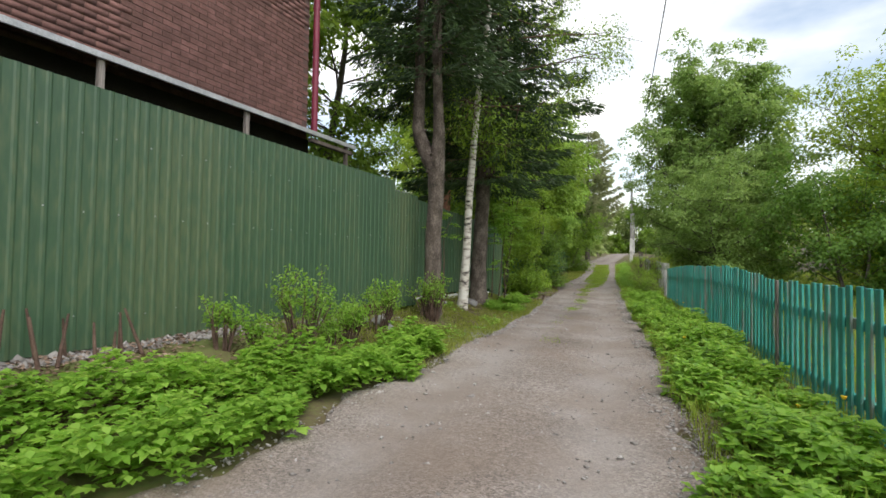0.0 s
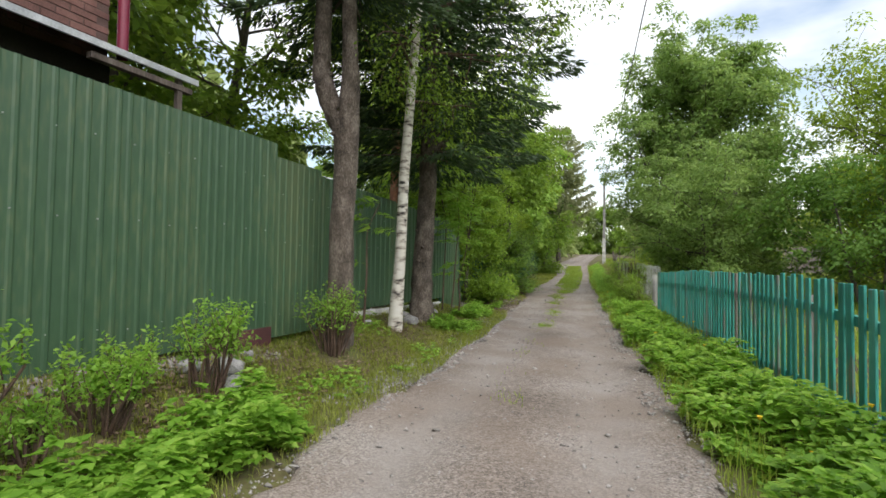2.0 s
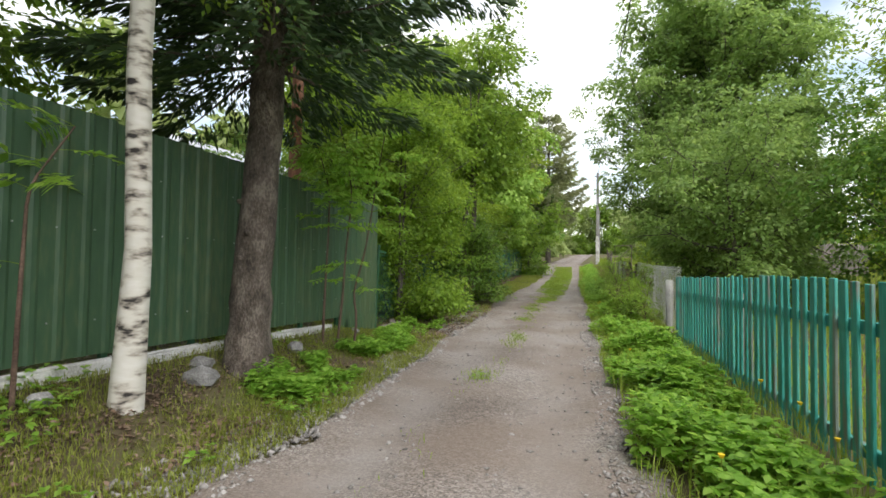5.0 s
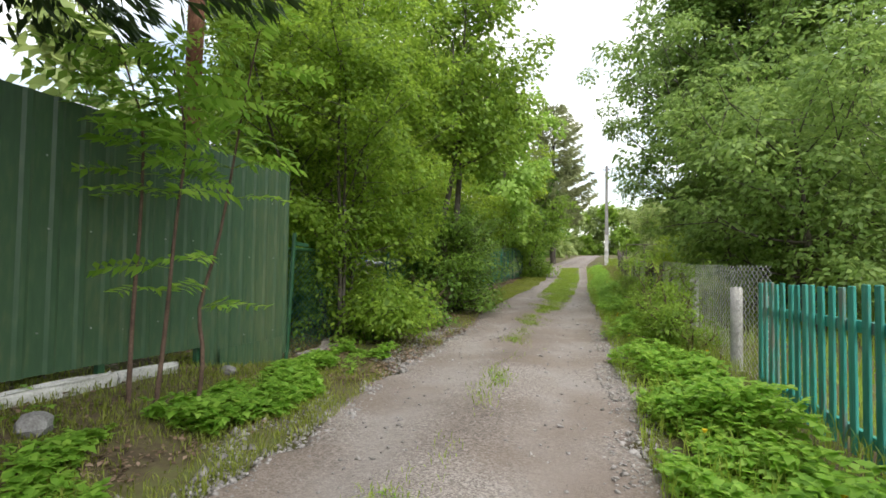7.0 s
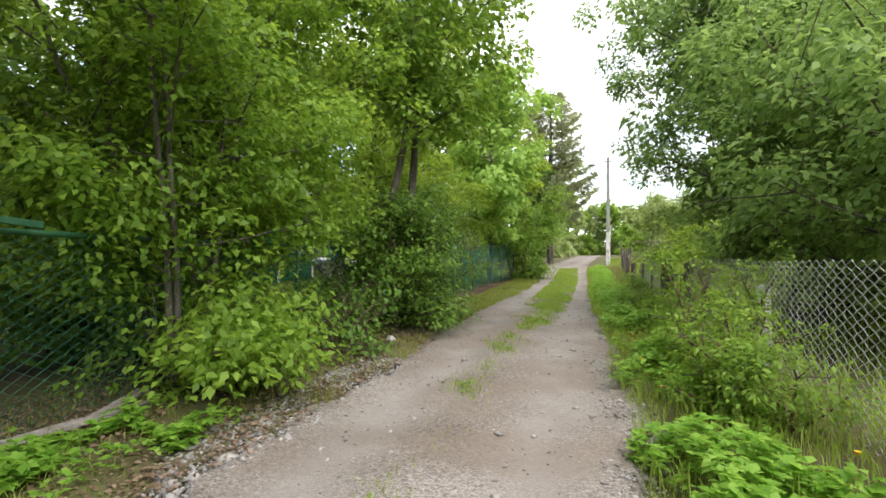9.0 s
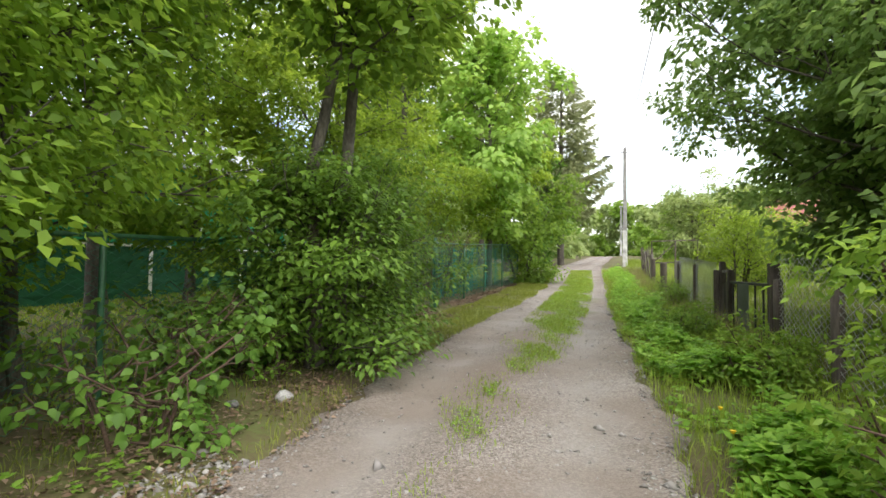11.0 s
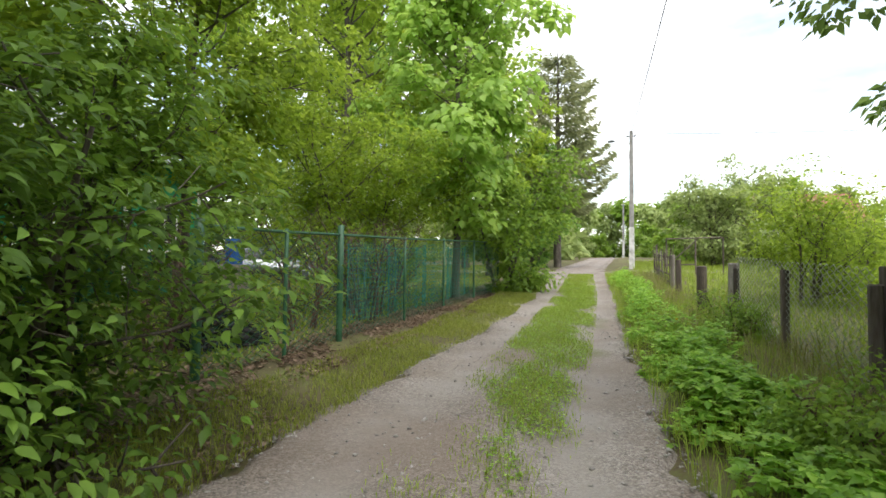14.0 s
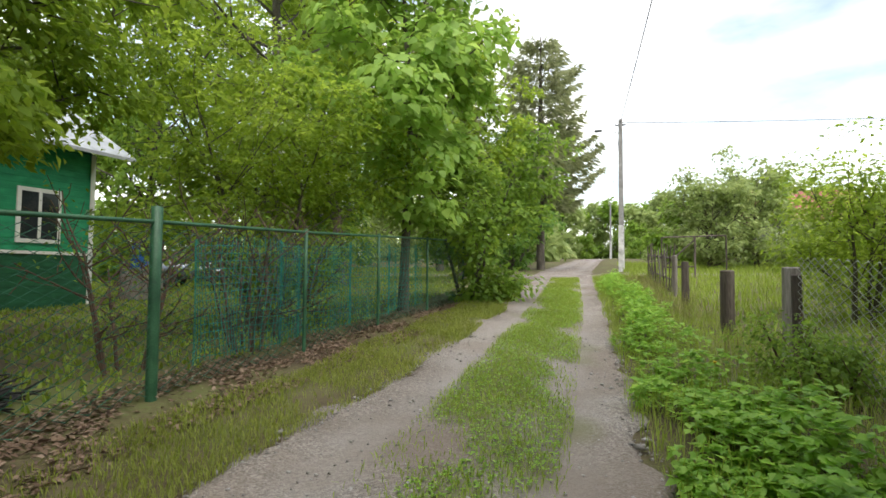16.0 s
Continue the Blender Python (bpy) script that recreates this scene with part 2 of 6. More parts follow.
CAR_DARK = surface("dark_car_paint", (0.012, 0.015, 0.02), (0.02, 0.024, 0.03), (0.03, 0.035, 0.045), 4, 200, 0.2, 0.0)
CAR_BLUE = surface("blue_tarp", (0.01, 0.06, 0.28), (0.015, 0.09, 0.40), (0.03, 0.14, 0.5), 4, 60, 0.5, 0.2)
RUBBER = surface("black_rubber", (0.012, 0.012, 0.012), (0.02, 0.02, 0.02), (0.035, 0.035, 0.035), 6, 60, 0.85, 0.2)
GLASS_DARK = surface("window_glass", (0.02, 0.025, 0.03), (0.03, 0.036, 0.042), (0.05, 0.055, 0.06), 2, 30, 0.06, 0.0)


def birch_bark():
    """White peeling bark with dark cross bands that thin upward."""
    m, n, l, b = nodes_of("birch_bark")
    pos = n.new("ShaderNodeNewGeometry").outputs["Position"]
    mp = n.new("ShaderNodeMapping"); mp.inputs["Scale"].default_value = (3.0, 3.0, 9.0)
    l.new(pos, mp.inputs["Vector"])
    band = n.new("ShaderNodeTexNoise"); band.inputs["Scale"].default_value, band.inputs["Detail"].default_value = 1.5, 6
    l.new(mp.outputs["Vector"], band.inputs["Vector"])
    r = ramp_node(n, [(0.34, (0.03, 0.026, 0.024)), (0.42, (0.40, 0.36, 0.31)), (0.5, (0.62, 0.59, 0.53)), (0.75, (0.72, 0.70, 0.66))])
    l.new(band.outputs["Fac"], r.inputs["Fac"])
    l.new(r.outputs["Color"], b.inputs["Base Color"])
    bp = n.new("ShaderNodeBump"); bp.inputs["Strength"].default_value, bp.inputs["Distance"].default_value = 0.5, 0.01
    l.new(band.outputs["Fac"], bp.inputs["Height"])
    l.new(bp.outputs["Normal"], b.inputs["Normal"])
    b.inputs["Roughness"].default_value = 0.8
    return m


def earth(name, stops, scale, rough=0.95, pebbles=0.0, patch=None):
    """Soil or gravel: broad patches, lumps and small stones."""
    m, n, l, b = nodes_of(name)
    pos = n.new("ShaderNodeNewGeometry").outputs["Position"]
    big = n.new("ShaderNodeTexNoise"); big.inputs["Scale"].default_value, big.inputs["Detail"].default_value = scale, 8
    mid = n.new("ShaderNodeTexNoise"); mid.inputs["Scale"].default_value, mid.inputs["Detail"].default_value = 22, 6
    vor = n.new("ShaderNodeTexVoronoi"); vor.inputs["Scale"].default_value = 85
    for x in (big, mid, vor):
        l.new(pos, x.inputs["Vector"])
    a = n.new("ShaderNodeMath"); a.operation = "MULTIPLY_ADD"; a.inputs[1].default_value = 0.4
    s = n.new("ShaderNodeMath"); s.operation = "MULTIPLY"; s.inputs[1].default_value = 0.65
    l.new(mid.outputs["Fac"], a.inputs[0]); l.new(big.outputs["Fac"], s.inputs[0]); l.new(s.outputs[0], a.inputs[2])
    r = ramp_node(n, stops)
    l.new(a.outputs[0], r.inputs["Fac"])
    col = r.outputs["Color"]
    if pebbles:
        hs = n.new("ShaderNodeMix"); hs.data_type = "RGBA"; hs.blend_type = "OVERLAY"
        hs.inputs[0].default_value = pebbles
        bw = n.new("ShaderNodeSeparateColor")
        l.new(vor.outputs["Color"], bw.inputs["Color"])
        cc = n.new("ShaderNodeCombineColor")
        for i in range(3):
            l.new(bw.outputs[0], cc.inputs[i])
        l.new(col, hs.inputs[6]); l.new(cc.outputs[0], hs.inputs[7])
        col = hs.outputs[2]
    l.new(col, b.inputs["Base Color"])
    b.inputs["Roughness"].default_value = rough
    b.inputs["Specular IOR Level"].default_value = 0.25
    h = n.new("ShaderNodeMath"); h.operation = "MULTIPLY_ADD"; h.inputs[1].default_value = -0.5 if pebbles else 0.0
    l.new(vor.outputs["Distance"], h.inputs[0]); l.new(mid.outputs["Fac"], h.inputs[2])
    bp = n.new("ShaderNodeBump"); bp.inputs["Strength"].default_value, bp.inputs["Distance"].default_value = 0.75, 0.014
    l.new(h.outputs[0], bp.inputs["Height"])
    l.new(bp.outputs["Normal"], b.inputs["Normal"])
    return m


BIRCH = birch_bark()
SOIL = earth("soil_and_turf", [(0.36, (0.062, 0.044, 0.032)), (0.47, (0.10, 0.082, 0.045)), (0.56, (0.112, 0.108, 0.044)), (0.68, (0.112, 0.142, 0.042))], 0.9)
GRAVEL = earth("gravel_road", [(0.38, (0.135, 0.112, 0.096)), (0.5, (0.198, 0.170, 0.150)), (0.62, (0.262, 0.236, 0.216))], 0.55, pebbles=0.5)


def wheel_wear():
    """The lane's gravel with paler, packed wheel tracks."""
    m = GRAVEL.copy(); m.name = "gravel_lane"
    n, l = m.node_tree.nodes, m.node_tree.links
    b = n["Principled BSDF"]
    src = b.inputs["Base Color"].links[0].from_socket
    at = n.new("ShaderNodeAttribute"); at.attribute_name = "wear"
    nz = n.new("ShaderNodeTexNoise"); nz.inputs["Scale"].default_value, nz.inputs["Detail"].default_value = 1.7, 6
    l.new(n.new("ShaderNodeNewGeometry").outputs["Position"], nz.inputs["Vector"])
    k = n.new("ShaderNodeMath"); k.operation = "MULTIPLY"
    l.new(at.outputs["Fac"], k.inputs[0]); l.new(nz.outputs["Fac"], k.inputs[1])
    mx = n.new("ShaderNodeMix"); mx.data_type = "RGBA"
    mx.inputs[7].default_value = (0.285, 0.262, 0.245, 1)
    l.new(k.outputs[0], mx.inputs[0]); l.new(src, mx.inputs[6])
    br = n.new("ShaderNodeTexNoise"); br.inputs["Scale"].default_value, br.inputs["Detail"].default_value = 0.8, 7
    l.new(nz.inputs["Vector"].links[0].from_socket, br.inputs["Vector"])
    brr = ramp_node(n, [(0.44, (0, 0, 0)), (0.62, (0.6, 0.6, 0.6))])
    l.new(br.outputs["Fac"], brr.inputs["Fac"])
    bm_ = n.new("ShaderNodeMix"); bm_.data_type = "RGBA"
    bm_.inputs[7].default_value = (0.185, 0.146, 0.118, 1)
    l.new(brr.outputs["Color"], bm_.inputs[0]); l.new(mx.outputs[2], bm_.inputs[6])
    mx = bm_
    tf = n.new("ShaderNodeAttribute"); tf.attribute_name = "turf"
    tm = n.new("ShaderNodeMix"); tm.data_type = "RGBA"
    tm.inputs[7].default_value = (0.115, 0.125, 0.038, 1)
    l.new(tf.outputs["Fac"], tm.inputs[0]); l.new(mx.outputs[2], tm.inputs[6])
    l.new(tm.outputs[2], b.inputs["Base Color"])
    return m


LANE = wheel_wear()

# ---- geometry helpers ----
def quick_mesh(name, verts, faces, smooth=False):
    """A mesh from an (n, 3) array and an (m, 3) or (m, 4) array of corners."""
    verts, faces = np.asarray(verts, dtype=np.float32), np.asarray(faces, dtype=np.int32)
    k = faces.shape[1]
    me = bpy.data.meshes.new(name)
    me.vertices.add(len(verts)); me.vertices.foreach_set("co", verts.ravel())
    me.loops.add(faces.size); me.loops.foreach_set("vertex_index", faces.ravel())
    me.polygons.add(len(faces)); me.polygons.foreach_set("loop_start", np.arange(0, faces.size, k, dtype=np.int32))
    if smooth:
        me.polygons.foreach_set("use_smooth", np.ones(len(faces), dtype=bool))
    me.update(calc_edges=True)
    return me


def arr_part(name, geo, material, parent=None, label="", smooth=False):
    me = quick_mesh(name, geo[0], geo[1], smooth)
    me.materials.append(material)
    ob = new(name, me)
    if parent:
        ob.parent = parent
    return tagged(ob, label=label)


def part(name, bm, material, parent=None, label="", smooth=False):
    me = bpy.data.meshes.new(name)
    bm.to_mesh(me); bm.free()
    if smooth:
        for p in me.polygons:
            p.use_smooth = True
    me.materials.append(material)
    ob = new(name, me)
    if parent:
        ob.parent = parent
    return tagged(ob, label=label)


def thing(name, label, category, at=(0, 0, 0), group="", kind=""):
    ob = new(name)
    ob.empty_display_size = 0.2
    ob.location = at
    return tagged(ob, label, category, group, kind)


def share(name, mesh, parent, m):
    ob = new(name, mesh)
    ob.parent = parent
    ob.matrix_basis = m
    return ob


def box_bm(x0, x1, y0, y1, z0, z1, bevel=0.0, bm=None):
    bm = bm or bmesh.new()
    r = bmesh.ops.create_cube(bm, size=1.0)
    vs = r["verts"]
    for v in vs:
        v.co = Vector((x0 + (v.co.x + 0.5) * (x1 - x0), y0 + (v.co.y + 0.5) * (y1 - y0), z0 + (v.co.z + 0.5) * (z1 - z0)))
    if bevel:
        es = list({e for v in vs for e in v.link_edges})
        bmesh.ops.bevel(bm, geom=es, offset=bevel, segments=1, affect="EDGES")
    return bm


def join(*geos):
    vs, fs, k = [], [], 0
    for v, f in geos:
        vs.append(np.asarray(v)); fs.append(np.asarray(f) + k); k += len(v)
    return np.concatenate(vs), np.concatenate(fs)


def tube(pts, radii, sides=6):
    """Quads round a bent, tapering stem."""
    pts = np.asarray(pts, float); n = len(pts)
    radii = np.broadcast_to(np.asarray(radii, float), (n,))
    d = np.gradient(pts, axis=0); d /= np.linalg.norm(d, axis=1)[:, None] + 1e-9
    up = np.where(np.abs(d[:, 2:3]) > 0.9, np.array([[1.0, 0, 0]]), np.array([[0, 0, 1.0]]))
    a = np.cross(up, d); a /= np.linalg.norm(a, axis=1)[:, None] + 1e-9
    b = np.cross(d, a)
    th = np.linspace(0, 2 * np.pi, sides, endpoint=False)
    v = pts[:, None] + radii[:, None, None] * (np.cos(th)[None, :, None] * a[:, None] + np.sin(th)[None, :, None] * b[:, None])
    i = np.arange(n - 1)[:, None] * sides; j = np.arange(sides)[None]
    k = (j + 1) % sides
    f = np.stack([i + j, i + k, i + sides + k, i + sides + j], -1).reshape(-1, 4)
    return v.reshape(-1, 3), f


def leaves(rng, centres, size, aspect=0.55, flat=0.5, droop=0.0):
    """One folded rhombus a leaf; flat: how far the blades lie level."""
    n = len(centres)
    s = size * rng.uniform(0.6, 1.3, n)
    nrm = rng.normal(size=(n, 3)); nrm[:, 2] = np.abs(nrm[:, 2]) + flat * 2.5
    nrm /= np.linalg.norm(nrm, axis=1)[:, None]
    t = rng.normal(size=(n, 3)); t[:, 2] -= droop
    t -= nrm * (t * nrm).sum(1)[:, None]; t /= np.linalg.norm(t, axis=1)[:, None] + 1e-9
    w = np.cross(nrm, t)
    L, W = s[:, None], (s * aspect)[:, None]
    v = np.stack([centres, centres + t * L * 0.45 + w * W * 0.5 + nrm * L * 0.10, centres + t * L - nrm * L * 0.08, centres + t * L * 0.45 - w * W * 0.5 + nrm * L * 0.10], 1)
    return v.reshape(-1, 3), np.arange(n * 4).reshape(-1, 4)


def leaf_frames(rng, n, out, flat, droop, loose=0.45):
    """Blade normals that lean out and up, and tips that point out and down."""
    nrm = out * 0.7 + rng.normal(0, loose, (n, 3)); nrm[:, 2] = np.abs(nrm[:, 2]) + flat
    nrm /= np.linalg.norm(nrm, axis=1)[:, None]
    t = out + rng.normal(0, 0.6, (n, 3)); t[:, 2] -= droop
    t -= nrm * (t * nrm).sum(1)[:, None]; t /= np.linalg.norm(t, axis=1)[:, None] + 1e-9
    return nrm, t, np.cross(nrm, t)


def facing_leaves(rng, c, out, size, aspect=0.55, flat=0.5, droop=0.2):
    """One folded rhombus a leaf, turned as its clump turns."""
    n = len(c)
    s = size * rng.uniform(0.65, 1.3, n)
    nrm, t, w = leaf_frames(rng, n, out, flat, droop)
    L, W = s[:, None], (s * aspect)[:, None]
    v = np.stack([c, c + t * L * 0.42 + w * W * 0.5 + nrm * L * 0.08, c + t * L - nrm * L * 0.10, c + t * L * 0.42 - w * W * 0.5 + nrm * L * 0.08], 1)
    return v.reshape(-1, 3), np.arange(n * 4).reshape(-1, 4)


def ovate(rng, c, out, size, aspect=0.7, flat=0.6, droop=0.3):
    """Broad pointed leaves of two halves folded along an arched midrib."""
    n = len(c)
    s = size * rng.uniform(0.6, 1.3, n)
    nrm, t, w = leaf_frames(rng, n, out, flat, droop, 0.3)
    L, W = s[:, None], (s * aspect * 0.5)[:, None]
    def at(u, side, up):
        return c + t * L * u + w * W * side + nrm * L * up
    v = np.stack([c, at(0.5, 0, 0.03), at(1.08, 0, -0.16), at(0.14, 0.72, 0.06), at(0.46, 1.0, 0.10), at(0.80, 0.52, 0.0),
                  at(0.14, -0.72, 0.06), at(0.46, -1.0, 0.10), at(0.80, -0.52, 0.0)], 1).reshape(-1, 3)
    b = np.arange(n)[:, None] * 9
    return v, np.concatenate([b + np.array([q]) for q in ([0, 1, 4, 3], [1, 2, 5, 4], [0, 6, 7, 1], [1, 7, 8, 2])])


def sprays(rng, centres, size, k=3, aspect=0.6, lift=0.25):
    """Compound leaves: k leaflets that spread from one point, nearly level."""
    n = len(centres)
    az = rng.uniform(0, 2 * np.pi, n)
    tilt = rng.normal(0, 0.28, (n, 2))
    geo = []
    for i in range(k):
        a = az + (i - (k - 1) / 2) * (1.25 if k == 3 else 0.72)
        s = size * rng.uniform(0.7, 1.25, n) * (1.0 if k == 3 else (0.62, 0.9, 1.1, 0.9, 0.62)[i])
        t = np.stack([np.cos(a), np.sin(a), lift + tilt[:, 0] * np.cos(a) + tilt[:, 1] * np.sin(a) + rng.normal(0, 0.12, n)], 1)
        t /= np.linalg.norm(t, axis=1)[:, None]
        w = np.stack([-np.sin(a), np.cos(a), rng.normal(0, 0.15, n)], 1)
        up = np.cross(t, w)
        L, W = s[:, None], (s * aspect)[:, None]
        v = np.stack([centres, centres + t * L * 0.5 + w * W * 0.5 + up * L * 0.05, centres + t * L - up * L * 0.18, centres + t * L * 0.5 - w * W * 0.5 + up * L * 0.05], 1)
        geo.append((v.reshape(-1, 3), np.arange(n * 4).reshape(-1, 4)))
    return join(*geo)


def blades(rng, bases, h, w=0.007, lean=0.45, simple=False):
    """Grass: a bent, tapering blade of one quad each."""
    n = len(bases)
    hh = (h * rng.uniform(0.45, 1.25, n))[:, None]
    az = rng.uniform(0, 2 * np.pi, n)
    d = np.stack([np.cos(az), np.sin(az), np.zeros(n)], 1)
    sd = np.stack([-np.sin(az), np.cos(az), np.zeros(n)], 1)
    b = rng.uniform(0.1, 1, n)[:, None] * lean
    z = np.array([[0, 0, 1.0]])
    mid = bases + z * hh * 0.6 + d * hh * b * 0.35
    tip = bases + z * hh * (1 - 0.3 * b) + d * hh * b
    if simple:
        return np.stack([bases - sd * w / 2, tip, bases + sd * w / 2], 1).reshape(-1, 3), np.arange(n * 3).reshape(-1, 3)
    v = np.stack([bases - sd * w / 2, mid - sd * w * 0.5, tip, mid + sd * w * 0.5], 1)
    return v.reshape(-1, 3), np.arange(n * 4).reshape(-1, 4)


# ---- lie of the land ----
_YS = np.array([-60, -10, 0, 8, 17, 22, 26, 28, 34, 45, 58, 90, 140, 400])
_ZS = np.array([-0.3, -0.05, 0, 0.1, 0.12, 0.19, 0.30, 0.38, 0.62, 1.15, 1.85, 3.4, 5.0, 6.0])


def sm(a, b, v):
    t = np.clip((np.asarray(v, float) - a) / (b - a), 0, 1)
    return t * t * (3 - 2 * t)


def lane_line(y):
    y = np.asarray(y, float)
    return -1.15 - 0.12 * np.minimum(y, 58) - 0.065 * np.maximum(y - 58, 0)


def road_x(y):
    """The gravel's middle: the lane swings a little between its verges."""
    return lane_line(y) + np.interp(y, [-4, 0, 5, 10, 14, 18, 22, 25, 29, 33, 39, 50], [0.1, 0.17, 0.33, 0.43, 0.35, 0.22, 0.2, 0.06, 0.03, 0.15, 0.28, 0.0])


def road_half(y):
    y = np.asarray(y, float)
    return np.interp(y, [-4, 0, 5, 10, 14, 18, 22, 25, 29, 33, 39, 50], [1.6, 1.62, 1.45, 1.38, 1.32, 1.42, 1.4, 1.55, 1.45, 1.25, 1.2, 1.5]) + 0.04 * np.sin(y * 1.9)


def base_z(y):
    return sum(np.interp(np.asarray(y, float) + d, _YS, _ZS) for d in (-2, -1, 0, 1, 2)) / 5


def land(x, y):
    x, y = np.asarray(x, float), np.asarray(y, float)
    left, right = road_x(y) - road_half(y) - x, x - road_x(y) - road_half(y)
    bank_left = np.minimum(left, lane_line(y) - 1.5 - x)
    bank = np.interp(y, [-50, 6.3, 7.6, 8.7, 10, 12, 15.6, 17.6, 24, 60], [0.42, 0.42, 0.30, 0.32, 0.42, 0.44, 0.40, 0.02, 0.06, 0.05])
    z = base_z(y) + bank * sm(0.1, 1.9, bank_left) + 0.10 * sm(0.0, 0.6, right)
    return z + 0.025 * np.sin(x * 1.7 + y * 0.9) * np.sin(y * 1.3 - x * 0.4) * sm(0.1, 1.0, np.maximum(left, right))


def gz(x, y):
    return float(land(x, y))


def axis(*spans):
    return np.unique(np.concatenate([np.arange(a, b, s) for a, b, s in spans] + [[spans[-1][1]]]).round(3))


def grid(xs, ys, zf):
    X, Y = np.meshgrid(xs, ys)
    v = np.stack([X, Y, zf(X, Y)], -1).reshape(-1, 3)
    nx = len(xs)
    i, j = np.meshgrid(np.arange(len(ys) - 1), np.arange(nx - 1), indexing="ij")
    a = (i * nx + j).ravel()
    return v, np.stack([a, a + 1, a + nx + 1, a + nx], 1)


def ground_z(x, y):
    inside = 1 - sm(-0.35, 0.05, np.abs(x - road_x(y)) - road_half(y))
    return land(x, y) - 0.10 * inside


ground = arr_part("ground", grid(axis((-700, -100, 60), (-100, -30, 5), (-30, -12, 0.8), (-12, 6, 0.22), (6, 30, 0.8), (30, 100, 5), (100, 700, 60)),
                                axis((-700, -60, 60), (-60, -12, 4), (-12, 48, 0.3), (48, 70, 0.7), (70, 150, 4), (150, 1500, 90)), ground_z), SOIL, smooth=True)
tagged(ground, "mossy turf and bare soil sloping gently up", "ground", kind="structure")


def lumps(x, y):
    return np.sin(x * 3.1 + 1.3 * np.sin(y * 1.1)) * 0.4 + np.sin(y * 2.3 + 0.7 + x) * 0.35 + np.sin(y * 5.9 + x * 4) * 0.25


def strip_mid(y):
    return lane_line(y) + np.interp(y, [8, 24, 30, 40, 52], [0.15, 0.08, 0.2, 0.35, 0.2])


def strip_turf(x, y):
    """How thickly grass grows between the wheel tracks; above zero there is some."""
    return np.interp(y, [8, 14, 18, 21, 24, 26, 29, 33], [-0.60, -0.48, -0.34, -0.22, -0.02, 0.12, 0.5, 0.9]) - np.interp(y, [22, 30], [2.8, 1.6]) * np.maximum(np.abs(x - strip_mid(y)) - 0.10, 0) - 0.75 * lumps(x * 1.6, y)


def build_road():
    rng = np.random.default_rng(5)
    ys = axis((-12, 50, 0.12), (50, 130, 0.8))
    us = np.concatenate([[-1.12], np.linspace(-1.03, 1.03, 44), [1.12]])
    Y, U = np.meshgrid(ys, us, indexing="ij")
    ph = rng.uniform(0, 6, 8)
    def wob(y, k):
        return 0.10 * np.sin(y * 2.1 + ph[k]) + 0.07 * np.sin(y * 5.3 + ph[k + 1]) + 0.05 * np.sin(y * 11.7 + ph[k + 2])
    edge = road_half(Y) + np.where(U < 0, wob(Y, 0), wob(Y, 3))
    X = road_x(Y) + U * edge
    rut = -0.03 * np.exp(-((np.abs(U) - 0.52) / 0.20) ** 2) + 0.012 * np.exp(-(U / 0.25) ** 2)
    lump = 0.006 * np.sin(X * 7 + Y * 3.1) * np.sin(Y * 6.3 - X * 2) + 0.004 * np.sin(X * 19 + 1) * np.sin(Y * 17)
    Z = base_z(Y) + 0.012 + rut + lump - 0.16 * sm(0.93, 1.12, np.abs(U))
    v = np.stack([X, Y, Z], -1).reshape(-1, 3)
    n = len(us)
    i, j = np.meshgrid(np.arange(len(ys) - 1), np.arange(n - 1), indexing="ij")
    a = (i * n + j).ravel()
    ob = arr_part("road", (v, np.stack([a, a + 1, a + n + 1, a + n], 1)), LANE, smooth=True)
    wear = ob.data.attributes.new("wear", "FLOAT", "POINT")
    wear.data.foreach_set("value", (1.25 * np.exp(-((np.abs(U) - 0.50) / 0.24) ** 2)).astype(np.float32).ravel())
    turf = ob.data.attributes.new("turf", "FLOAT", "POINT")
    turf.data.foreach_set("value", (0.85 * np.clip(1.3 * (strip_turf(X, Y) - 0.1), 0, 1) * (Y < 52)).astype(np.float32).ravel())
    tagged(ob, "grey-brown gravel lane with two worn wheel tracks", "road", kind="structure")


build_road()
# the side lane that crosses before the pole
def build_cross():
    xs, ys = axis((-40, 30, 0.4)), np.linspace(-1.3, 1.3, 14)
    X, V = np.meshgrid(xs, ys, indexing="ij")
    Y = 53.5 + V * (1 + 0.08 * np.sin(X * 1.3)) + 0.12 * (X + 7)
    Z = land(X, Y) + 0.03 - 0.12 * sm(0.9, 1.3, np.abs(V))
    n = len(ys)
    i, j = np.meshgrid(np.arange(len(xs) - 1), np.arange(n - 1), indexing="ij")
    a = (i * n + j).ravel()
    ob = arr_part("road_crossing", (np.stack([X, Y, Z], -1).reshape(-1, 3), np.stack([a, a + n, a + n + 1, a + 1], 1)), GRAVEL, smooth=True)
    tagged(ob, "pale gravel side lane crossing the main lane", "road", kind="structure")


build_cross()


# ---- trees and shrubs ----
def limb_path(rng, start, direction, length, n=6, rise=0.0, wob=0.08):
    p = [np.array(start, float)]
    d = np.array(direction, float); d /= np.linalg.norm(d)
    for _ in range(n - 1):
        d = d + rng.normal(0, wob, 3) + np.array([0, 0, rise / n]); d /= np.linalg.norm(d)
        p.append(p[-1] + d * length / (n - 1))
    return np.array(p)


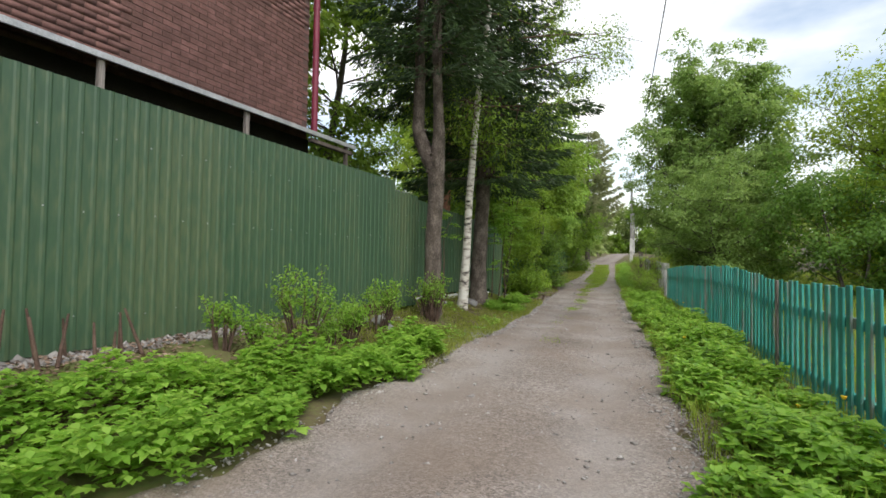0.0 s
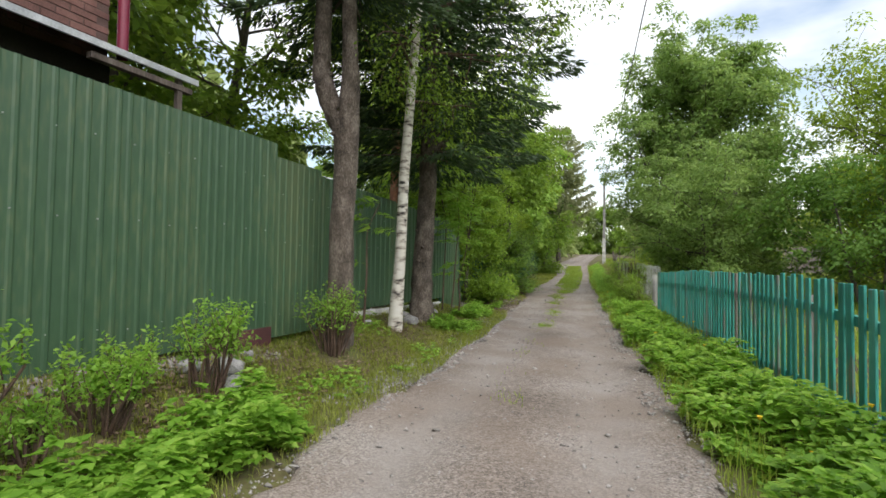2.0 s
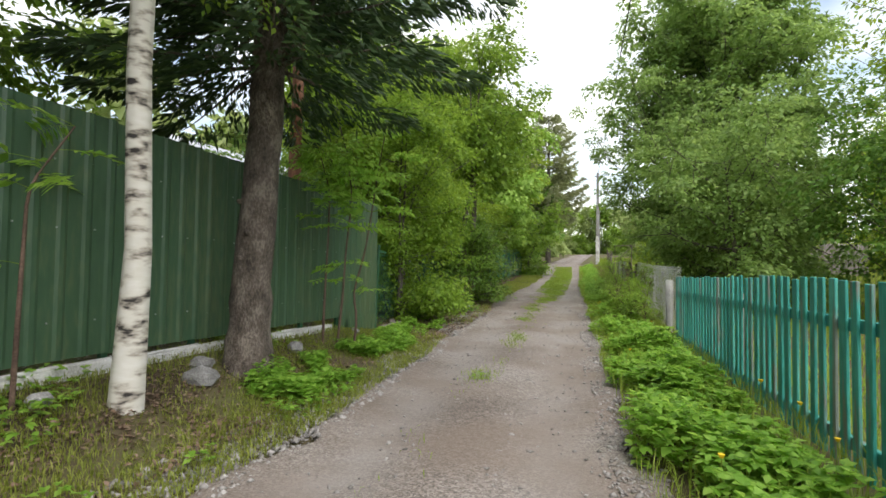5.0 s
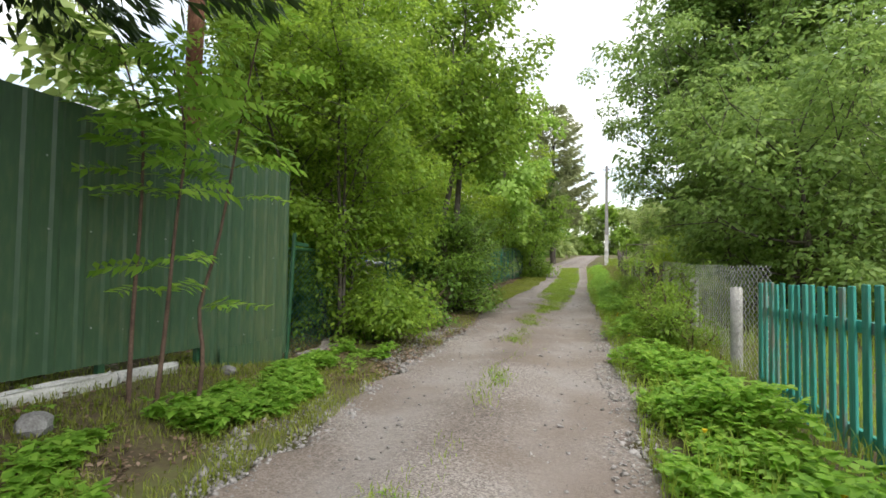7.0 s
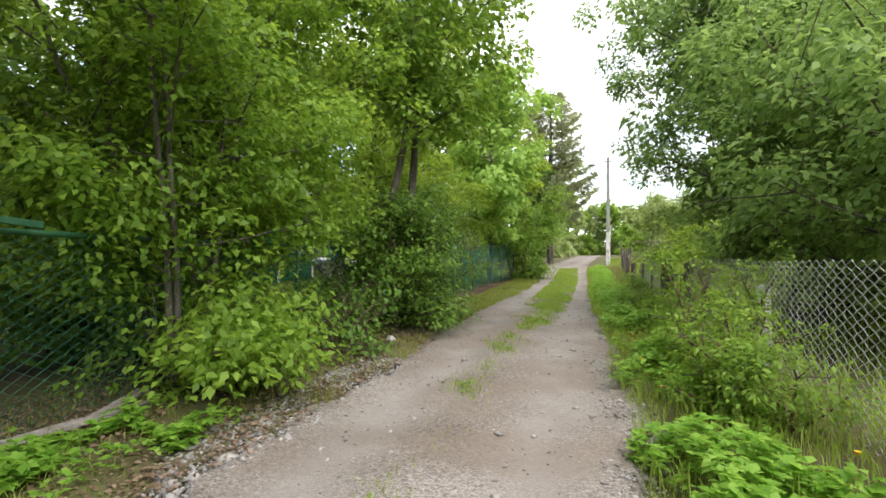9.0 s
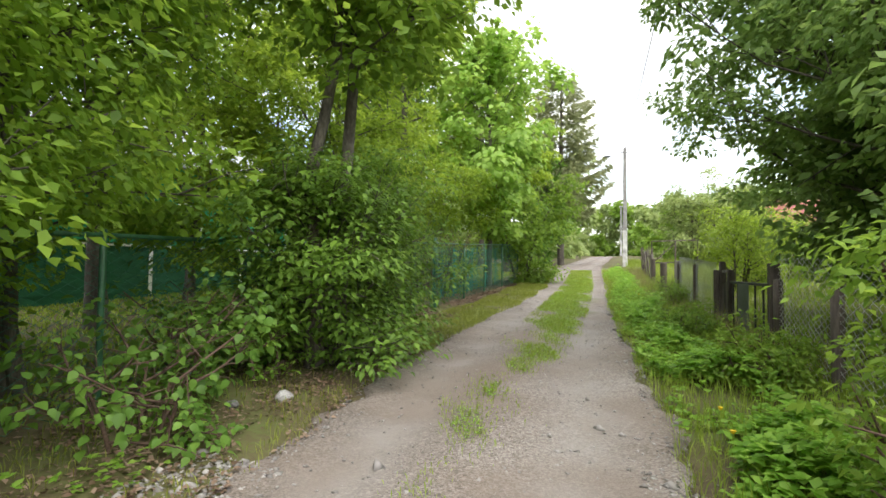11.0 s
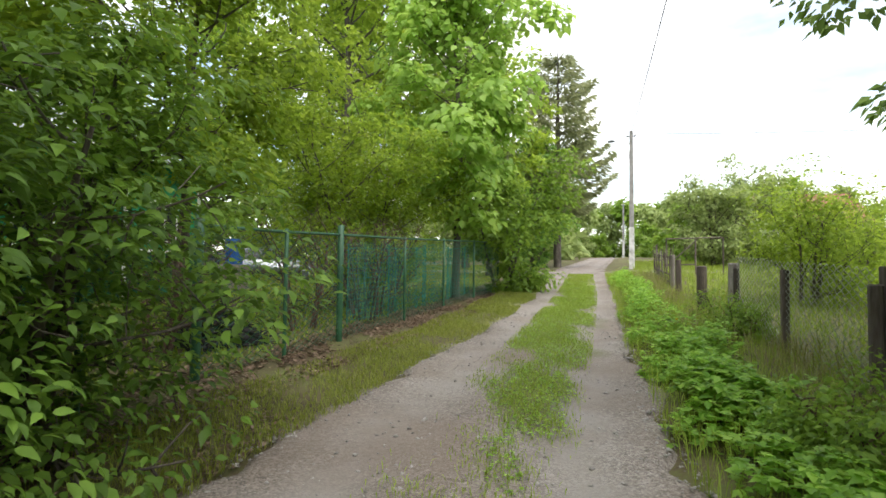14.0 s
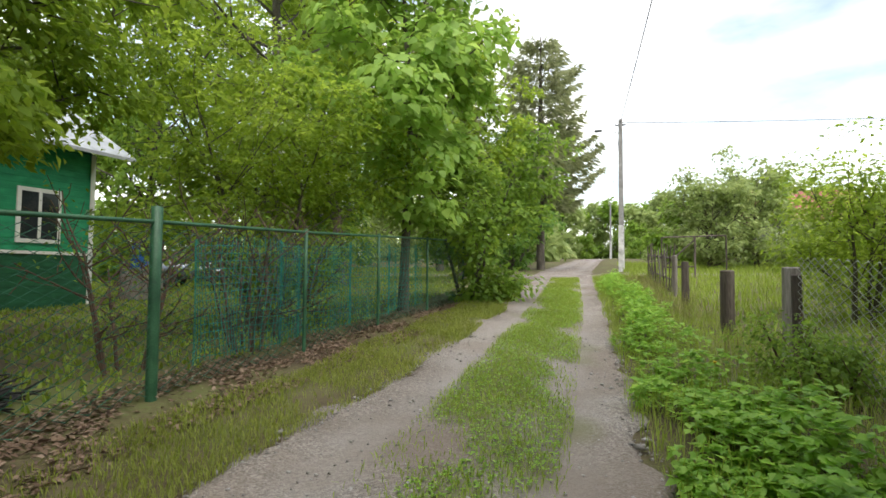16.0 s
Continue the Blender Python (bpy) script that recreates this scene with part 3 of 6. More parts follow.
def crown_profile(f, kind):
    if kind == "round":
        return np.sqrt(np.clip(1 - (2 * f - 0.9) ** 2 / 1.25, 0.02, 1))
    if kind == "egg":
        return np.clip(1.15 * np.sin(np.pi * np.clip(f, 0, 1) ** 0.7) + 0.12, 0.1, 1)
    if kind == "bush":
        return np.clip(1.08 - 0.8 * f ** 2.2, 0.1, 1)
    return np.clip(1.05 - f, 0.08, 1)


def tree(name, label, category, x, y, height, r0, base, radius, leaf, count, mat, bark, seed, limbs=22, kind="round", rise=0.5, stems=1, flat=0.3, clump=0.32, aspect=0.55, lean=(0, 0), group="", droop=0.2, elev=(0.15, 0.9), spray=0, fill=0.55, squash=0.62, paths=(), branch=None, wob=0.045, bloom=0):
    rng = np.random.default_rng(seed)
    z = gz(x, y)
    t = thing(name, label, category, (x, y, z), group)
    wood, tips = [], []
    thin = [] if branch else wood
    for s in range(stems):
        a = rng.uniform(0, 6.3)
        d = np.array([lean[0] + (0.22 * math.cos(a) if stems > 1 else 0), lean[1] + (0.22 * math.sin(a) if stems > 1 else 0), 1.0])
        st = np.array([0.16 * math.cos(a), 0.16 * math.sin(a), -0.15]) * (1 if stems > 1 else np.array([0, 0, 1]))
        hgt = height * (1 if stems == 1 else rng.uniform(0.75, 1.0))
        tp = limb_path(rng, st, d, hgt, 10, 0.15, wob)
        if paths:
            pz = np.array(paths[s], float)
            zz = np.linspace(pz[0, 2], pz[-1, 2], 10)
            tp = np.stack([np.interp(zz, pz[:, 2], pz[:, k]) for k in (0, 1)] + [zz], 1)
            hgt = pz[-1, 2]
        fr = np.linspace(0, 1, 10)
        rad = r0 * (1 - 0.9 * fr) + 0.008
        rad[0] *= 1.25
        wood.append(tube(tp, rad, 9))
        nl = max(5, limbs // stems)
        for i in range(nl):
            f = (i + rng.uniform(0, 1)) / nl
            h = base + (height * 0.96 - base) * f
            k = min(8.999, max(0.0, h / hgt * 9)); k0 = int(k)
            if h > hgt: continue
            p = tp[k0] * (1 - (k - k0)) + tp[k0 + 1] * (k - k0)
            az = i * 2.4 + rng.uniform(-0.5, 0.5)
            R = radius * float(crown_profile(f, kind)) * rng.uniform(0.72, 1.12)
            el = elev[0] + (elev[1] - elev[0]) * f + rng.normal(0, 0.12)
            ln = R / max(0.45, math.cos(el))
            lp = limb_path(rng, p, (math.cos(az) * math.cos(el), math.sin(az) * math.cos(el), math.sin(el)), ln, 6, rise, 0.10)
            lr = max(0.012, r0 * (1 - 0.85 * h / height) * 0.42)
            thin.append(tube(lp, np.linspace(lr, 0.006, 6), 5))
            tips.append(lp[2:])
            for s2 in range(5):
                q = lp[1 + s2 % 5] if s2 < 4 else lp[4]
                dd = (lp[min(5, 2 + s2 % 4)] - lp[1]) / ln + rng.normal(0, 0.55, 3)
                sp = limb_path(rng, q, dd, ln * rng.uniform(0.25, 0.5), 4, rise * 0.5, 0.15)
                thin.append(tube(sp, np.linspace(lr * 0.45, 0.004, 4), 4))
                tips.append(sp[1:])
        tips.append(tp[7:])
    tips = np.concatenate(tips)
    blobs = tips[rng.permutation(len(tips))[:max(8, int(len(tips) * fill))]] + rng.normal(0, clump * 0.35, (max(8, int(len(tips) * fill)), 3))
    size = clump * 1.25 * rng.lognormal(0, 0.3, len(blobs))
    mid = np.array([lean[0] * height * 0.5, lean[1] * height * 0.5, (base + height) * 0.45])
    away = blobs - mid; away /= np.linalg.norm(away, axis=1)[:, None] + 1e-9
    pick = size ** 2 / (size ** 2).sum()
    idx = rng.choice(len(blobs), count, p=pick)
    d = rng.normal(0, 0.75, (count, 3)) + away[idx] * 0.55; d[:, 2] += 0.35
    d /= np.linalg.norm(d, axis=1)[:, None]
    r = size[idx] * np.where(rng.uniform(size=count) < 0.2, rng.uniform(0, 0.8, count), rng.uniform(0.7, 1.15, count))
    c = blobs[idx] + d * r[:, None] * np.array([1, 1, squash])
    k = c[:, 2] > 0.06
    c, d = c[k], d[k]
    arr_part("trunk", join(*wood), bark, t, smooth=True)
    if branch:
        arr_part("branchwood", join(*thin), branch, t, "thin brown branches")
    geo = sprays(rng, c, leaf, 3, aspect, 0.05) if spray == 1 else ovate(rng, c, d, leaf, aspect, flat, droop) if spray == 2 else facing_leaves(rng, c, d, leaf, aspect, flat, droop)
    arr_part("crown", geo, mat, t)
    if bloom:
        q = c[rng.integers(0, len(c), bloom)]
        q = np.repeat(q, 6, axis=0) + rng.normal(0, 0.035, (bloom * 6, 3)) + np.array([0, 0, 0.04])
        arr_part("blossom", leaves(rng, q, 0.05, 0.8, 0.6), BLOSSOM, t, "small white blossom clusters")
    return t


def conifer_crown(rng, trunk_fn, z0, z1, radius, whorls, twig, mat_count, droop=0.35, per=7, power=0.75):
    """Whorled, hanging branches set with short needle twigs."""
    wood, cs, ds = [], [], []
    for i in range(whorls):
        f = (i + rng.uniform(0, 0.8)) / whorls
        h = z0 + (z1 - z0) * f
        R = radius * (1 - f) ** power * rng.uniform(0.7, 1.12) + 0.25
        if f < 0.15: R *= 0.75
        p = trunk_fn(h)
        for k in range(per):
            az = 6.283 * k / per + rng.uniform(-0.35, 0.35)
            r = R * rng.uniform(0.65, 1.05)
            s = np.linspace(0, 1, 9)
            path = p + np.stack([np.cos(az) * r * s, np.sin(az) * r * s, r * (0.10 * s - droop * s ** 1.6 + 0.16 * s ** 4)], 1)
            wood.append(tube(path, np.linspace(0.03, 0.004, 9), 4))
            m = max(30, int(mat_count * r / radius))
            u = rng.uniform(0.10, 1.0, m) ** 0.8
            q = np.stack([np.interp(u, s, path[:, j]) for j in range(3)], 1)
            side = rng.choice([-1.0, 1.0], m) * (0.1 + rng.uniform(0, 0.34, m) * r * (1.05 - u))
            w = np.array([-math.sin(az), math.cos(az), 0])
            q = q + w * side[:, None] + rng.normal(0, 0.03, (m, 3))
            q[:, 2] -= np.abs(side) * 0.35
            dirn = np.stack([np.cos(az) * np.ones(m), np.sin(az) * np.ones(m), np.full(m, -0.55)], 1) + w * (np.sign(side) * 0.6)[:, None] + rng.normal(0, 0.3, (m, 3))
            cs.append(q); ds.append(dirn)
    c, d = np.concatenate(cs), np.concatenate(ds)
    d /= np.linalg.norm(d, axis=1)[:, None]
    n = len(c)
    w = np.cross(d, rng.normal(size=(n, 3))); w /= np.linalg.norm(w, axis=1)[:, None]
    L, W = (twig * rng.uniform(0.6, 1.3, n))[:, None], (twig * 0.115)
    v = np.stack([c, c + d * L * 0.4 + w * W, c + d * L, c + d * L * 0.4 - w * W], 1)
    return join(*wood), (v.reshape(-1, 3), np.arange(n * 4).reshape(-1, 4))


def conifer(name, label, x, y, trunks, z0, z1, radius, whorls, twig, count, mat, bark, seed, category="tree", group="", droop=0.35, per=7, burls=0, power=0.75):
    """trunks: lists of (x, y, z, r) from the base; the first carries the crown."""
    rng = np.random.default_rng(seed)
    t = thing(name, label, category, (x, y, gz(x, y)), group)
    wood = []
    for tr in trunks:
        tr = np.array(tr, float)
        zz = np.linspace(0, 1, 26); k = np.linspace(0, 1, len(tr))
        path = np.stack([np.interp(zz, k, tr[:, j]) for j in range(4)], 1)
        for _ in range(2):
            path[1:-1, :3] = (path[:-2, :3] + 2 * path[1:-1, :3] + path[2:, :3]) / 4
        path[:, :2] += rng.normal(0, 0.006, (26, 2))
        rr = path[:, 3] * (1 + rng.normal(0, 0.035, 26))
        wood.append(tube(path[:, :3], rr, 14))
        for _ in range(burls):
            i = rng.integers(3, 24); a = rng.uniform(0, 6.3)
            q = path[i, :3]
            o = np.array([math.cos(a), math.sin(a), 0.2])
            wood.append(tube([q + o * rr[i] * 0.7, q + o * (rr[i] + 0.03), q + o * (rr[i] + 0.05)], [0.045, 0.03, 0.012], 6))
    main = np.array(trunks[0], float)
    fn = lambda h: np.array([np.interp(h, main[:, 2], main[:, 0]), np.interp(h, main[:, 2], main[:, 1]), h])
    cw, cl = conifer_crown(rng, fn, z0, z1, radius, whorls, twig, count, droop, per, power)
    arr_part("trunk", join(*wood, cw), bark, t, smooth=True)
    arr_part("crown", cl, mat, t)
    return t

# ---- green sheet-metal fence ----
def sheet_bm(length, z0, z1, pitch=0.135, deep=0.009):
    """A trapezoid-ribbed sheet along +y, its face toward +x, with real thickness."""
    n = max(1, round(length / pitch))
    prof = []
    for i in range(n):
        a = i * length / n; p = length / n
        prof += [(a, 0.0), (a + 0.56 * p, 0.0), (a + 0.68 * p, deep), (a + 0.86 * p, deep)]
    prof.append((length, 0.0))
    bm = bmesh.new()
    rows = []
    for off in (0.0, -0.004):
        rows.append([[bm.verts.new((d + off, s, z)) for s, d in prof] for z in (z0, (z0 + z1) / 2, z1)])
    for k, r in enumerate(rows):
        for a in range(2):
            for i in range(len(prof) - 1):
                q = (r[a][i], r[a][i + 1], r[a + 1][i + 1], r[a + 1][i])
                bm.faces.new(q if k == 0 else q[::-1])
    for i in range(len(prof) - 1):
        bm.faces.new((rows[0][2][i], rows[0][2][i + 1], rows[1][2][i + 1], rows[1][2][i]))
    for i in (0, -1):
        for a in range(2):
            bm.faces.new((rows[0][a][i], rows[1][a][i], rows[1][a + 1][i], rows[0][a + 1][i]))
    return bm


def screws(rows, width, parent):
    rng = random.Random(4)
    for z in rows:
        for k in range(3):
            s = 0.18 + k * width / 3 + rng.uniform(-0.05, 0.05)
            bm = bmesh.new()
            bmesh.ops.create_cone(bm, cap_ends=True, segments=6, radius1=0.008, radius2=0.006, depth=0.01, matrix=Matrix.Translation((0.008, s, z + rng.uniform(-0.02, 0.02))) @ Matrix.Rotation(radians(90), 4, "Y"))
            part("screw", bm, ZINC, parent, "bright screw head")


def fence_run(label, pts, group, pitch=0.135, deep=0.009):
    """pts: rows of x, y, z_bottom, z_top at each sheet's start; the last closes the run."""
    f = thing("metal_fence", label, "fence", (pts[0][0], pts[0][1], gz(pts[0][0], pts[0][1])), group)
    inv = Matrix.Translation(-f.location)
    for a, b in zip(pts[:-1], pts[1:]):
        L = math.hypot(b[0] - a[0], b[1] - a[1])
        yaw = math.atan2(-(b[0] - a[0]), b[1] - a[1])
        p = part("sheet_panel", sheet_bm(L + 0.03, a[2], a[3], pitch, deep), SHEET, f)
        p.matrix_basis = inv @ Matrix.Translation((a[0], a[1], 0)) @ Matrix.Rotation(yaw, 4, "Z")
        screws((a[3] - 0.45, (a[2] + a[3]) / 2 + 0.05, a[2] + 0.3), L, p)
        post = part("post", box_bm(-0.10, -0.04, -0.03, 0.03, a[2] - 0.75, a[3] - 0.1, 0.004), GREENPOST, f)
        post.matrix_basis = inv @ Matrix.Translation((a[0], a[1], 0))
        for z in (a[2] + 0.3, a[3] - 0.45):
            r = part("rail", box_bm(-0.04, -0.006, 0, L, z - 0.02, z + 0.02, 0.003), GREENPOST, f)
            r.matrix_basis = inv @ Matrix.Translation((a[0], a[1], 0)) @ Matrix.Rotation(yaw, 4, "Z")
    return f


run_a = []
yy = -6.1
while yy < 8.6:
    run_a.append((-4.93 - 0.02 * yy, yy, 0.47 + 0.004 * yy, 2.93))
    yy += 1.05
run_a = [q if q[1] < 7.3 else (q[0], q[1], 0.60, q[3]) for q in run_a] + [(-5.1, 8.62, 0.60, 2.93)]
fence_run("tall dark-green corrugated metal fence above a rubble bank", run_a, "metal fence")
fence_run("lower step of the green corrugated metal fence beside the bent spruce", [(-5.085, 8.6, 0.46, 2.76), (-5.13, 9.62, 0.46, 2.76)], "metal fence")
fence_run("short return of the green corrugated metal fence", [(-5.13, 9.62, 0.46, 2.76), (-5.42, 9.78, 0.46, 2.76)], "metal fence")
run_b = [(-5.42 - 0.062 * k * 1.06, 9.78 + k * 1.06, 0.62 - 0.012 * k, 2.77 - 0.02 * k) for k in range(6)] + [(-5.8, 16.14, 0.30, 2.64), (-5.89, 17.55, 0.5, 2.6)]
fence_run("green corrugated metal fence standing on a whitewashed plinth", run_b, "metal fence", 0.21, 0.014)
pl = thing("fence_plinth", "chipped whitewashed concrete plinth under the green fence", "plinth", (-5.5, 12, gz(-5.5, 12)))
for k in range(6):
    y0 = 9.85 + k * 1.06
    x0 = -5.40 - 0.062 * k * 1.06
    bm = box_bm(-0.06, 0.06, 0, 1.05 if k < 5 else 0.62, -0.3, 0.15 - 0.022 * k, 0.015)
    bmesh.ops.subdivide_edges(bm, edges=bm.edges[:], cuts=3)
    _c = random.Random(k)
    for v in bm.verts:
        if v.co.z > 0:
            v.co += Vector((_c.uniform(-0.012, 0.012), _c.uniform(-0.01, 0.01), _c.uniform(-0.03, 0.008)))
    p = part("plinth_block", bm, WHITEWASH, pl)
    p.matrix_basis = Matrix.Translation(-pl.location) @ Matrix.Translation((x0, y0, 0.44)) @ Matrix.Rotation(0.06, 4, "Z")
mb = part("base_board", box_bm(-5.12, -5.085, 7.5, 8.6, 0.15, 0.60, 0.005), MAROON)
tagged(mb, "dark maroon board closing the gap under the fence", "board")


# ---- brick house behind the fence ----
def brick_house():
    X, Y1, Y0, Z0, Z1 = -5.85, 6.92, -9.0, 3.2, 9.5
    h = thing("brick_house", "brown-red brick house with a lean-to canopy behind the fence", "house", (X, Y1, 0.45))
    inv = Matrix.Translation(-h.location)
    def put(n, bm, m, lab=""):
        p = part(n, bm, m, h, lab); p.matrix_basis = inv; return p
    put("wall", box_bm(X - 8, X - 0.006, Y0, Y1 - 0.006, 0.2, Z1), MORTAR, "brick wall with thin raked joints")
    put("roof", box_bm(X - 8.4, X + 0.4, Y0 - 0.4, Y1 + 0.4, Z1, Z1 + 0.25, 0.02), ROOF_GREY)
    # lean-to: the shade beneath is a near-black sheet and canopy colour
    put("porch_back", box_bm(X - 0.01, X + 0.03, Y0, Y1, 0.3, 3.40), CANOPY_SHADE, "near-black sheet for the shade below the canopy")
    cb = bmesh.new()
    v = [cb.verts.new(c) for c in ((X, Y0, 3.60), (X, 7.55, 3.60), (-5.30, 7.55, 3.38), (-5.30, Y0, 3.38), (X, Y0, 3.56), (X, 7.55, 3.56), (-5.30, 7.55, 3.34), (-5.30, Y0, 3.34))]
    for q in ((0, 3, 2, 1), (4, 5, 6, 7), (2, 3, 7, 6), (1, 2, 6, 5), (0, 1, 5, 4), (3, 0, 4, 7)):
        cb.faces.new([v[i] for i in q])
    put("canopy", cb, CANOPY_SHADE, "thin canopy roof with its underside's shade in the colour")
    put("canopy_edge", box_bm(-5.30, -5.275, Y0, 7.55, 3.325, 3.392, 0.004), ZINC, "pale zinc drip edge")
    for y in (3.18, 5.1, 7.35):
        put("canopy_post", box_bm(-5.38, -5.32, y - 0.03, y + 0.03, 0.4, 3.34, 0.005), WOOD_GREY if y < 7 else WOOD_DARK)
    put("canopy_beam", box_bm(-5.39, -5.31, 6.4, 7.5, 3.22, 3.28, 0.004), WOOD_DARK)
    pipe = tube([(X + 0.07, Y1 + 0.10, 3.5), (X + 0.07, Y1 + 0.10, 6.5), (X + 0.07, Y1 + 0.10, Z1)], 0.055, 12)
    pp = arr_part("downpipe", pipe, PIPE_RED, h, "wine-red metal downpipe", True); pp.matrix_basis = inv
    for z in (4.4, 5.7, 7.0):
        br = arr_part("bracket", tube([(X + 0.07, Y1 + 0.10, z), (X + 0.07, Y1 + 0.10, z + 0.05)], 0.066, 12), PIPE_RED, pp)
    return h, inv


house, house_inv = brick_house()


# ---- picket fence ----
def picket_x(y):
    return -0.42 - 0.12 * (y - 17.7)


def picket_fence():
    f = thing("picket_fence", "teal-painted wooden picket fence with peeling paint", "fence", (picket_x(10), 10, gz(picket_x(10), 10)))
    inv = Matrix.Translation(-f.location)
    rng = random.Random(11)
    meshes = []
    for m in (PAINT_TEAL, PAINT_TEAL, PAINT_TEAL, PAINT_TEAL, WOOD_GREY):
        bm = box_bm(-0.010, 0.010, -0.042, 0.042, 0, 1.0, 0.004)
        me = bpy.data.meshes.new("picket"); bm.to_mesh(me); bm.free(); me.materials.append(m); meshes.append(me)
    yaw = math.atan(0.12)
    y = -4.0
    while y < 18.2:
        top = float(np.interp(y, [-5, 6.5, 9, 14, 17.7], [1.15, 1.2, 1.36, 1.38, 1.31])) + rng.uniform(-0.015, 0.015)
        bot = float(np.interp(y, [-5, 18], [0.20, 0.10])) + rng.uniform(-0.02, 0.02)
        me = meshes[4] if rng.random() < 0.03 else meshes[rng.randrange(4)]
        m = inv @ Matrix.Translation((picket_x(y), y, bot)) @ Matrix.Rotation(yaw, 4, "Z") @ Matrix.Rotation(rng.uniform(-0.02, 0.02), 4, "X") @ Matrix.Diagonal((1, rng.uniform(0.85, 1.1), top - bot, 1))
        share("picket", me, f, m)
        y += 0.15 + rng.uniform(-0.01, 0.01)
    for a, b in ((-4.0, 3.3), (3.3, 6.5), (6.5, 9), (9, 12), (12, 15), (15, 18.2)):
        for k in (0, 1):
            za, zb = [float(np.interp(v, [-5, 6.5, 9, 14, 17.7], [1.15, 1.2, 1.36, 1.38, 1.31])) for v in (a, b)]
            z0, z1 = (za - 0.27, zb - 0.27) if k == 0 else (0.38, 0.34)
            pts = [(picket_x(a) + 0.03, a, z0), (picket_x(b) + 0.03, b, z1)]
            L = math.hypot(pts[1][0] - pts[0][0], b - a)
            r = part("rail", box_bm(-0.018, 0.018, 0, L, -0.04, 0.04, 0.004), PAINT_TEAL, f)
            r.matrix_basis = inv @ Matrix.Translation(pts[0]) @ Matrix.Rotation(yaw, 4, "Z") @ Matrix.Rotation(math.atan2(z1 - z0, L), 4, "X")
    for y in (-3.9, -0.5, 3.3, 6.5, 9, 12, 15, 18.15):
        p = part("post", box_bm(-0.04, 0.04, -0.05, 0.05, -0.1, 1.18, 0.006), WOOD_GREY, f)
        p.matrix_basis = inv @ Matrix.Translation((picket_x(y) + 0.09, y, 0))


picket_fence()


# ---- chain-link fences ----
def chain_link(a, b, z_bot, height, cell, wire, rise=0.0):
    """Woven diamonds between two points of the plan, as bent round wires."""
    a, b = np.array(a, float), np.array(b, float)
    L = np.linalg.norm(b - a); d = (b - a) / L; nrm = np.array([-d[1], d[0]])
    cols, rows = int(L / cell), int(height / (cell / 2))
    geos = []
    k = np.arange(rows + 1)
    for c in range(cols):
        s = (c + 0.5 + np.where((k + c) % 2 == 0, -0.5, 0.5)) * cell
        o = np.where(k % 2 == 0, -0.004, 0.004)
        xy = a[None] + d[None] * s[:, None] + nrm[None] * o[:, None]
        z = z_bot + rise * s / L + k * cell / 2 + 0.012 * np.sin(s * 1.3)
        geos.append(tube(np.column_stack([xy, z]), wire, 3))
    return join(*geos)


def net_fence(label, pts, zs, height, cell, wire, wire_mat, post_mat, post_fn, group="", extra=()):
    f = thing("chain_link_fence", label, "fence", (pts[0][0], pts[0][1], zs[0]), group)
    inv = Matrix.Translation(-f.location)
    for (p, q, z0, z1) in zip(pts[:-1], pts[1:], zs[:-1], zs[1:]):
        o = arr_part("wire_mesh", chain_link(p, q, z0 + 0.03, height, cell, wire, z1 - z0), wire_mat, f)
        o.matrix_basis = inv
    for i, (p, z) in enumerate(zip(pts, zs)):
        post_fn(f, inv, p, z, i, post_mat)
    return f


def round_post(f, inv, p, z, i, mat, r=0.028, h=1.55):
    o = arr_part("post", tube([(p[0], p[1], z - 0.3), (p[0], p[1], z + h * 0.5), (p[0], p[1], z + h), (p[0], p[1], z + h + 0.01)], [r, r, r, 0.002], 10), mat, f, "", True)
    o.matrix_basis = inv


def square_post(f, inv, p, z, i, mat, r=0.075, h=0.95):
    o = part("post", box_bm(p[0] - r, p[0] + r, p[1] - r, p[1] + r, z - 0.3, z + h + 0.05 * math.sin(i * 2.3), 0.012), WOOD_DARK if i == 3 else mat, f, "dark wooden end post" if i == 3 else "grey weathered post")
    o.matrix_basis = inv


PR = [(-0.54, 19.12), (-0.79, 22.0), (-1.05, 25.0), (-1.2, 26.75)]
net_a = net_fence("galvanised chain-link fence on round concrete posts", PR, [gz(*p) for p in PR], 1.2, 0.075, 0.0036, GALV, CONCRETE, lambda f, inv, p, z, i, m: round_post(f, inv, p, z, i, m if i < 2 else WOOD_DARK, 0.068 if i < 2 else 0.055, 0.98))
_o = arr_part("wire_mesh", chain_link((-0.41, 17.9), (-0.54, 19.12), gz(-0.5, 18.7) + 0.03, 1.2, 0.075, 0.0036), GALV, net_a)
_o.matrix_basis = Matrix.Translation(-net_a.location)
PR2 = [(-1.62, 29.8), (-1.85, 32.0), (-2.12, 34.2)]
net_fence("slack galvanised chain-link fence with leaning posts", PR2, [gz(*p) for p in PR2], 1.12, 0.08, 0.0046, GALV, WOOD_DARK, lambda f, inv, p, z, i, m: square_post(f, inv, p, z, i, m, 0.045, 1.02))
PL = [(-6.0, 17.6), (-6.55, 19.8), (-6.9, 22.2), (-7.3, 24.6), (-7.6, 27.2)]
net_fence("dark green chain-link fence half hidden by shrubs", PL, [gz(*p) for p in PL], 1.45, 0.085, 0.004, GREENWIRE, GREENPOST, round_post)
plr = thing("fence_rail", "dark green steel rail along the wire fence", "rail", (-6.0, 17.6, gz(-6.0, 17.6)))
